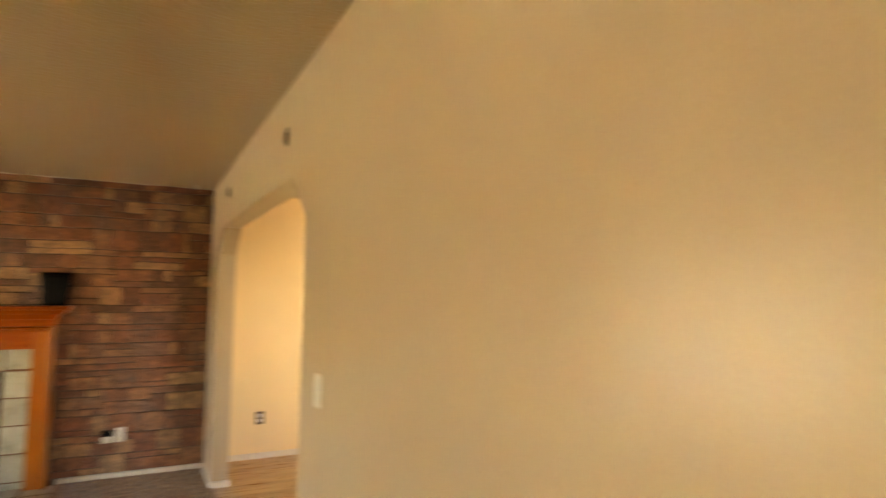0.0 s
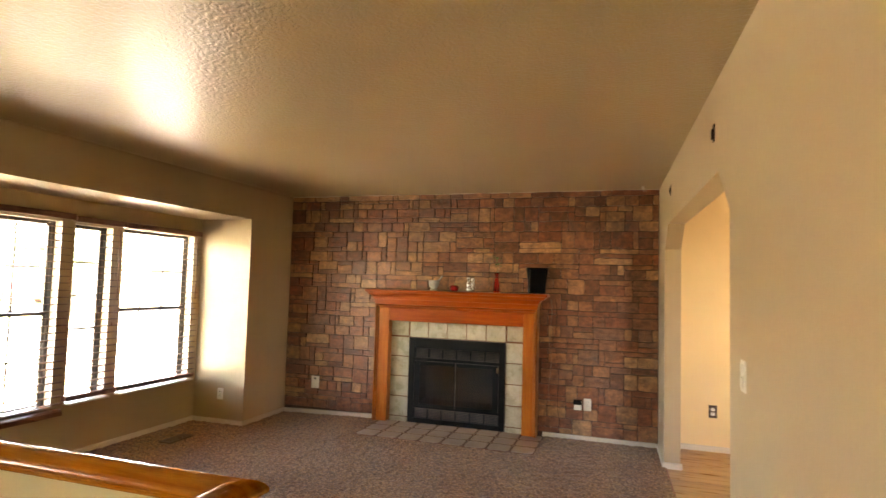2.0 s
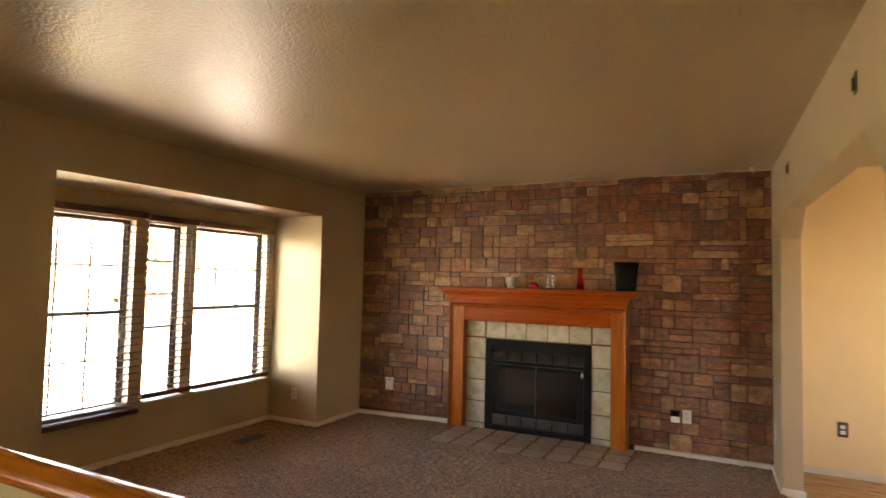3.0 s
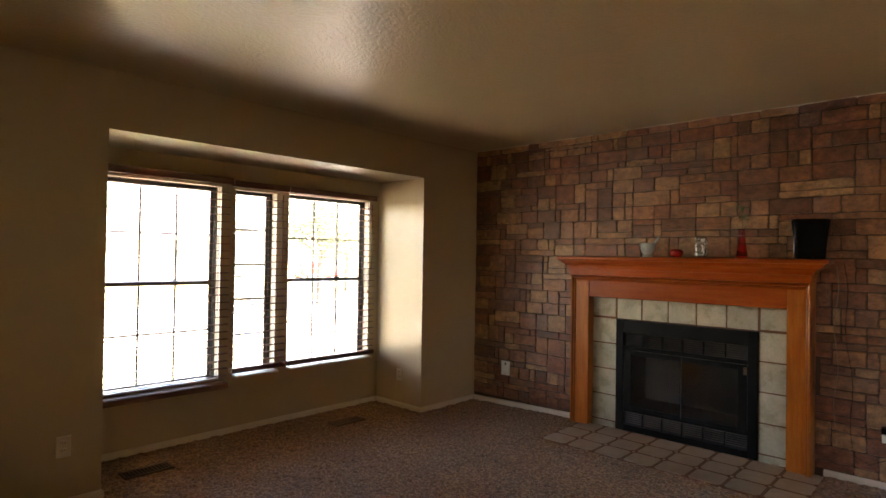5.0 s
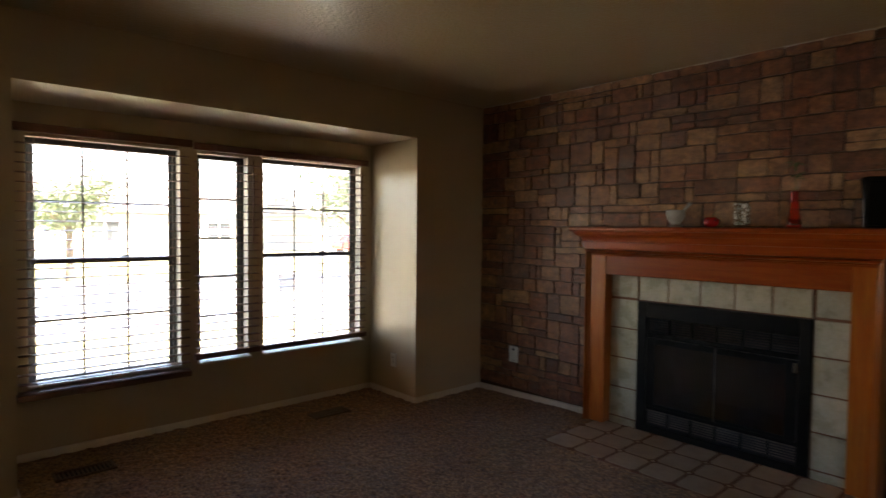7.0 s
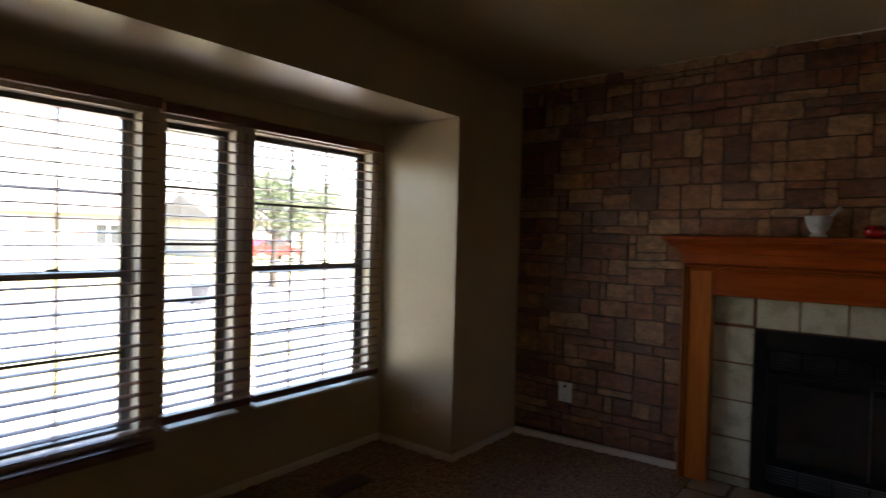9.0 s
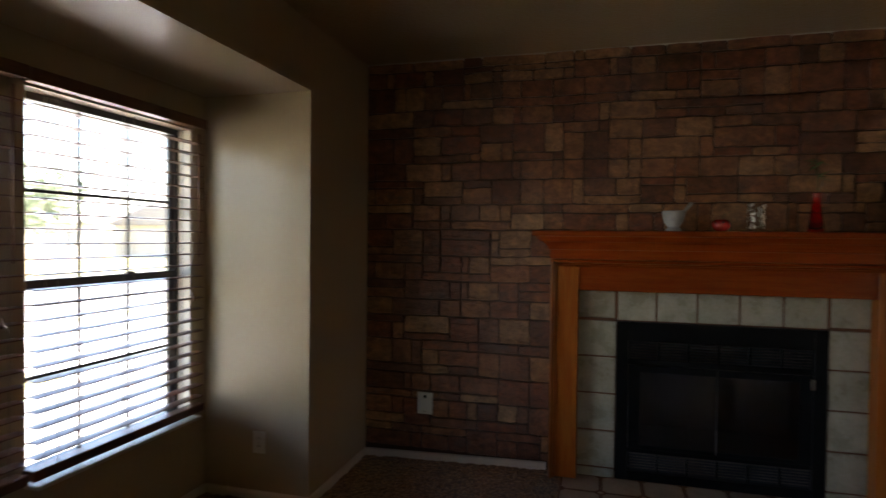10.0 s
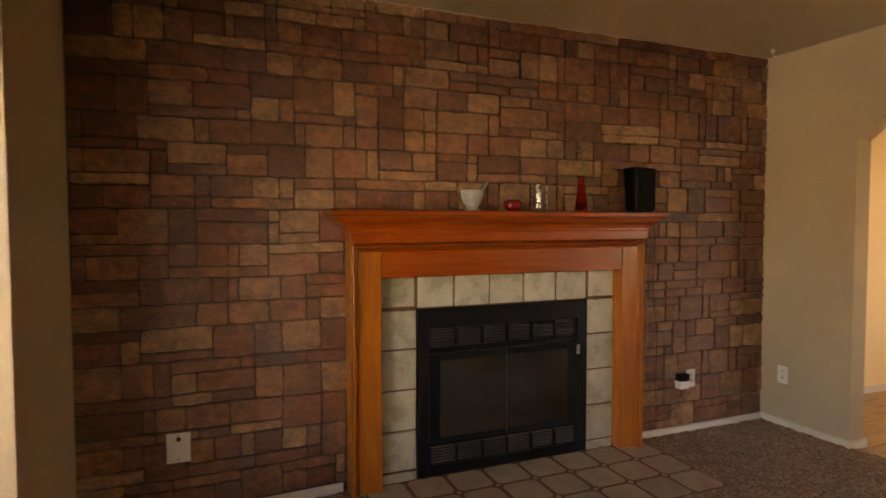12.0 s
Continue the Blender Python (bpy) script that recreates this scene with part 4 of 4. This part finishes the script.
setting("garden_path", boxed(-5.2, -0.9, -9.0, 2.59, GZ - 0.02, GZ + 0.016), M_CONCRETE, "pale concrete apron before the bay")


def tree(at, h, seed, spread=1.0):
    rng = random.Random(seed)
    t = thing("tree", at, "leafy green tree with a loose crown on the lawn", "tree", "street trees")
    bm = bmesh.new()
    cyl(bm, 0.16, 0.09, h * 0.45, None, 10)
    tips = []
    for k in range(9):
        a, up = k * 2.4 + rng.uniform(-0.3, 0.3), rng.uniform(0.25, 1.1)
        base = Vector((0, 0, h * rng.uniform(0.28, 0.45)))
        d = Vector((math.cos(a), math.sin(a), up + 0.3)).normalized()
        ln = h * rng.uniform(0.25, 0.42)
        q = d.to_track_quat("Z", "Y").to_matrix().to_4x4()
        cyl(bm, 0.06, 0.015, ln, Matrix.Translation(base) @ q, 6)
        tips += [base + d * ln * f for f in (0.55, 0.8, 1.0)]
    part("trunk", bm, M_BARK, t)
    bm = bmesh.new()
    for c in tips:
        c = Vector((c.x * spread, c.y * spread, c.z))
        for _ in range(90):
            o = Vector((rng.gauss(0, 1), rng.gauss(0, 1), rng.gauss(0, 0.8))) * h * 0.075
            s = rng.uniform(0.05, 0.11)
            a = Vector((rng.uniform(-1, 1), rng.uniform(-1, 1), rng.uniform(-1, 1))).normalized()
            b = a.orthogonal().normalized()
            p = c + o
            bm.faces.new([bm.verts.new(p + v) for v in (a * s, b * s * 0.6, -a * s, -b * s * 0.6)])
    part("crown", bm, M_LEAF, t)


tree((-15.0, 8.6, GZ), 5.6, 1)
tree((-19.5, 0.05, GZ), 4.9, 2, 0.8)
tree((-21.0, 14.5, GZ), 6.5, 3, 1.2)
tree((-24.0, -6.0, GZ), 6.0, 4)


def house(at, w, d, h, rz, seed):
    rng = random.Random(seed)
    b = thing("house", at, "single-storey beige house with a brown shingle gable roof", "house", "houses across the road", rz=rz)
    part("wall", boxed(-d / 2, d / 2, -w / 2, w / 2, 0, h), M_SIDING, b)
    roof = [(-d / 2 - 0.5, h), (d / 2 + 0.5, h), (0, h + d * 0.22)]
    part("roof", prism(roof, "y", -w / 2 - 0.5, w / 2 + 0.5), M_ROOF, b)
    for f in (-0.36, -0.08, 0.34):
        wd = part("window", boxed(d / 2 + 0.002, d / 2 + 0.05, f * w - 0.8, f * w + 0.8, 1.0, 2.2, 0.01), M_WHITE, b)
        for s in (-1, 1):
            part("pane", boxed(d / 2 + 0.04, d / 2 + 0.06, f * w + s * 0.38 - 0.33, f * w + s * 0.38 + 0.33, 1.08, 2.12), M_PANE, wd)
    part("door", boxed(d / 2 + 0.002, d / 2 + 0.05, 0.12 * w - 0.45, 0.12 * w + 0.45, 0.1, 2.1, 0.01), M_WHITE, b)


house((-34, -14, GZ), 14, 9, 2.7, 0, 1)
house((-37, 5, GZ), 15, 9, 2.7, 0, 2)
house((-41, 26, GZ), 14, 9, 2.8, 0, 3)
house((-36, 46, GZ), 15, 9, 2.8, 0, 4)

car = thing("car", (-33.0, 21.1, GZ), "red saloon car parked before a house across the road", "car", rz=90)
side = [(-2.1, 0.3), (2.1, 0.3), (2.15, 0.65), (1.95, 0.85), (1.15, 0.95), (0.55, 1.42), (-0.85, 1.45), (-1.55, 1.0), (-2.1, 0.9), (-2.15, 0.6)]
bm = prism(side, "y", -0.85, 0.85)
bmesh.ops.bevel(bm, geom=[e for e in bm.edges], offset=0.06, segments=2, affect="EDGES")
part("body", bm, M_CARRED, car, smooth=False)
for s in (-1, 1):
    part("side_window", prism([(0.95, 0.97), (0.48, 1.36), (-0.80, 1.38), (-1.30, 1.02)], "y", s * 0.84, s * 0.858), M_PANE, car)
    for x in (-1.35, 1.35):
        wheel = part("wheel", cyl(bmesh.new(), 0.32, 0.32, 0.2, pose(x, s * 0.80 + 0.1, 0.32, 90, 0, 0), 20), M_TYRE, car)
        part("rim", cyl(bmesh.new(), 0.19, 0.19, 0.03, pose(x, s * 0.91 + 0.015, 0.32, 90, 0, 0), 14), M_CHROME, wheel)

wb = thing("bin", (-12.2, 4.35, GZ + 0.012), "small grey plastic bin at the kerb", "bin")
bm = lathe([(0, 0), (0.20, 0), (0.21, 0.01), (0.265, 0.52), (0.285, 0.525), (0.285, 0.56), (0.26, 0.56), (0.20, 0.03), (0, 0.02)], 20)
part("body", bm, M_BIN, wb, smooth=True)
for s in (-1, 1):
    part("handle", boxed(-0.05, 0.05, s * 0.285 - 0.012, s * 0.285 + 0.012, 0.44, 0.47, 0.005), M_BIN, wb)

# ---- strips of the dining room floor ----
planks = thing("dining_floor", (0, 0, 0), "glossy honey oak strip floor", kind="structure")
rng = random.Random(11)
pitch = 0.083
far = bmesh.new()
strip_meshes = {}
near_count = 0
y = -4.58
while y < 0.10:
    y1 = min(y + pitch, 0.105)
    edge = east(y) + 0.014
    x = edge - rng.uniform(0, 0.5)
    while x < 6.98:
        ln = rng.choice((0.6, 0.8, 1.0, 1.25))
        a, b = max(x, edge), min(x + ln, 6.98)
        if b - a > 0.05:
            if y > -2.9 and a < 5.6 and near_count < 290:
                near_count += 1
                part("plank", boxed(a + 0.0008, b - 0.0008, y + 0.0008, y1 - 0.0008, -0.018, 0.001, 0.001), M_PLANK, planks)
            else:
                box(far, a + 0.0008, b - 0.0008, y + 0.0008, y1 - 0.0008, -0.018, 0.001)
        x += ln
    y += pitch
tagged(part("plank_field", far, M_PLANK, planks), kind="stuff")
trim = setting("floor_trim", boxed(-0.008, 0.022, A0, A1, -0.02, 0.005, 0.003), M_WOOD_Y, "wooden threshold strip between carpet and oak floor")
trim.matrix_basis = pose(W, 0, 0, 0, 0, EAST_TURN)


# ---- stones of the accent wall ----
def ashlar():
    """Fills the wall with squared stones in uneven courses: each course is cut into short runs, each run into one to three layers."""
    rng = random.Random(34)
    cw, ch = 0.0605, 0.0525
    nx, nz = int(round(W / cw)), int(round((H - 0.05) / ch))
    cw, ch = W / nx, (H - 0.05) / nz
    layers = {1: [(1,)], 2: [(2,), (2,), (2,), (1, 1)], 3: [(2, 1), (1, 2), (2, 1), (1, 2), (3,)],
              4: [(2, 2), (2, 2), (1, 2, 1), (2, 1, 1), (1, 1, 2), (3, 1), (1, 3)]}
    widths = {1: (3, 4, 5, 6, 7), 2: (1, 2, 2, 3, 3, 4, 5), 3: (2, 3, 3)}
    out, r, cuts = [], 0, set()
    while r < nz:
        deep = min(rng.choice((2, 3, 3, 4)), nz - r)
        c, here = 0, set()
        while c < nx:
            w = rng.choice((3, 4, 5, 5, 6, 7))
            if c + w in cuts:
                w += 1
            w = nx - c if nx - c - w < 3 else w
            z = r
            for h in rng.choice(layers[deep]):
                i = 0
                while i < w:
                    k = min(rng.choice(widths[h]), w - i)
                    k = w - i if w - i - k < 1 else k
                    out.append((c + i, z, k, h))
                    i += k
                z += h
            c += w
            here.add(c)
        cuts, r = here, r + deep
    gx = [c * cw + (rng.uniform(-0.013, 0.013) if 0 < c < nx else 0) for c in range(nx + 1)]
    gz = [0.05 + r * ch + (rng.uniform(-0.009, 0.009) if 0 < r < nz else 0) for r in range(nz + 1)]
    return [(gx[c], gx[c + w], gz[r], gz[r + h]) for c, r, w, h in out]


def stone_verts(x0, x1, z0, z1, rng):
    """A worn oblong stone: an uneven outline, a rounded edge, a rough face."""
    g, gv = rng.uniform(0.0024, 0.0037), rng.uniform(0.0030, 0.0045)
    def wob(x, z):
        n = noise.noise_vector(Vector((x * 3.1, 0.3, z * 3.1))) * 0.007
        return n.x, n.z
    pts = []
    n_x, n_z = max(2, round((x1 - x0) / 0.04)), max(2, round((z1 - z0) / 0.04))
    edge = [(i / n_x, 0) for i in range(n_x)] + [(1, j / n_z) for j in range(n_z)] + [(1 - i / n_x, 1) for i in range(n_x)] + [(0, 1 - j / n_z) for j in range(n_z)]
    cx, cz = (x0 + x1) / 2, (z0 + z1) / 2
    ring0, ring1, ring2 = [], [], []
    dep = rng.uniform(0.0065, 0.0115)
    tx, tz = rng.uniform(-0.022, 0.022), rng.uniform(-0.04, 0.04)
    for u, v in edge:
        x, z = x0 + g + (x1 - x0 - 2 * g) * u, z0 + gv + (z1 - z0 - 2 * gv) * v
        corner = u in (0, 1) and v in (0, 1)
        if corner:
            x += (cx - x) / abs(cx - x) * 0.0022
            z += (cz - z) / abs(cz - z) * 0.0022
        a, b = wob(x, z)
        x, z = x + a + rng.uniform(-0.0026, 0.0026), z + b + rng.uniform(-0.0026, 0.0026)
        x, z = min(max(x, 0.002), W - 0.002), min(max(z, 0.0), H - 0.002)
        ring0.append((x, 0.0055, z))
        y = -dep + tx * (x - cx) + tz * (z - cz)
        ring1.append((x, y + 0.0022, z))
        k = 0.0032
        ring2.append((x + (cx - x) / (abs(cx - x) + 0.01) * k, y + rng.uniform(-0.0008, 0.0008), z + (cz - z) / (abs(cz - z) + 0.01) * k))
    n = len(edge)
    verts = ring0 + ring1 + ring2
    faces = []
    for o in (0, n):
        for i in range(n):
            j = (i + 1) % n
            faces.append((o + i, o + j, o + n + j, o + n + i))
    faces.append(tuple(range(2 * n, 3 * n)))
    return verts, faces


rng = random.Random(77)
stones = [s for s in ashlar() if not (s[0] > 1.16 and s[1] < 2.93 and s[3] < 1.33)]
stones.sort(key=lambda s: math.hypot((s[0] + s[1]) / 2 - 1.5, 1.2 * ((s[2] + s[3]) / 2 - 1.35)))
rest_v, rest_f = [], []
for i, s in enumerate(stones):
    vs, fs = stone_verts(*s, rng)
    if i < 300:
        me = bpy.data.meshes.new("stone")
        me.from_pydata(vs, [], fs)
        me.materials.append(M_STONE)
        ob = new("stone", me)
        ob.parent = wall_north
    else:
        k = len(rest_v)
        rest_v += vs
        rest_f += [tuple(v + k for v in f) for f in fs]
me = bpy.data.meshes.new("stone_field")
me.from_pydata(rest_v, [], rest_f)
me.materials.append(M_STONE_I)
ob = tagged(new("stone_field", me), kind="stuff")
ob.parent = wall_north
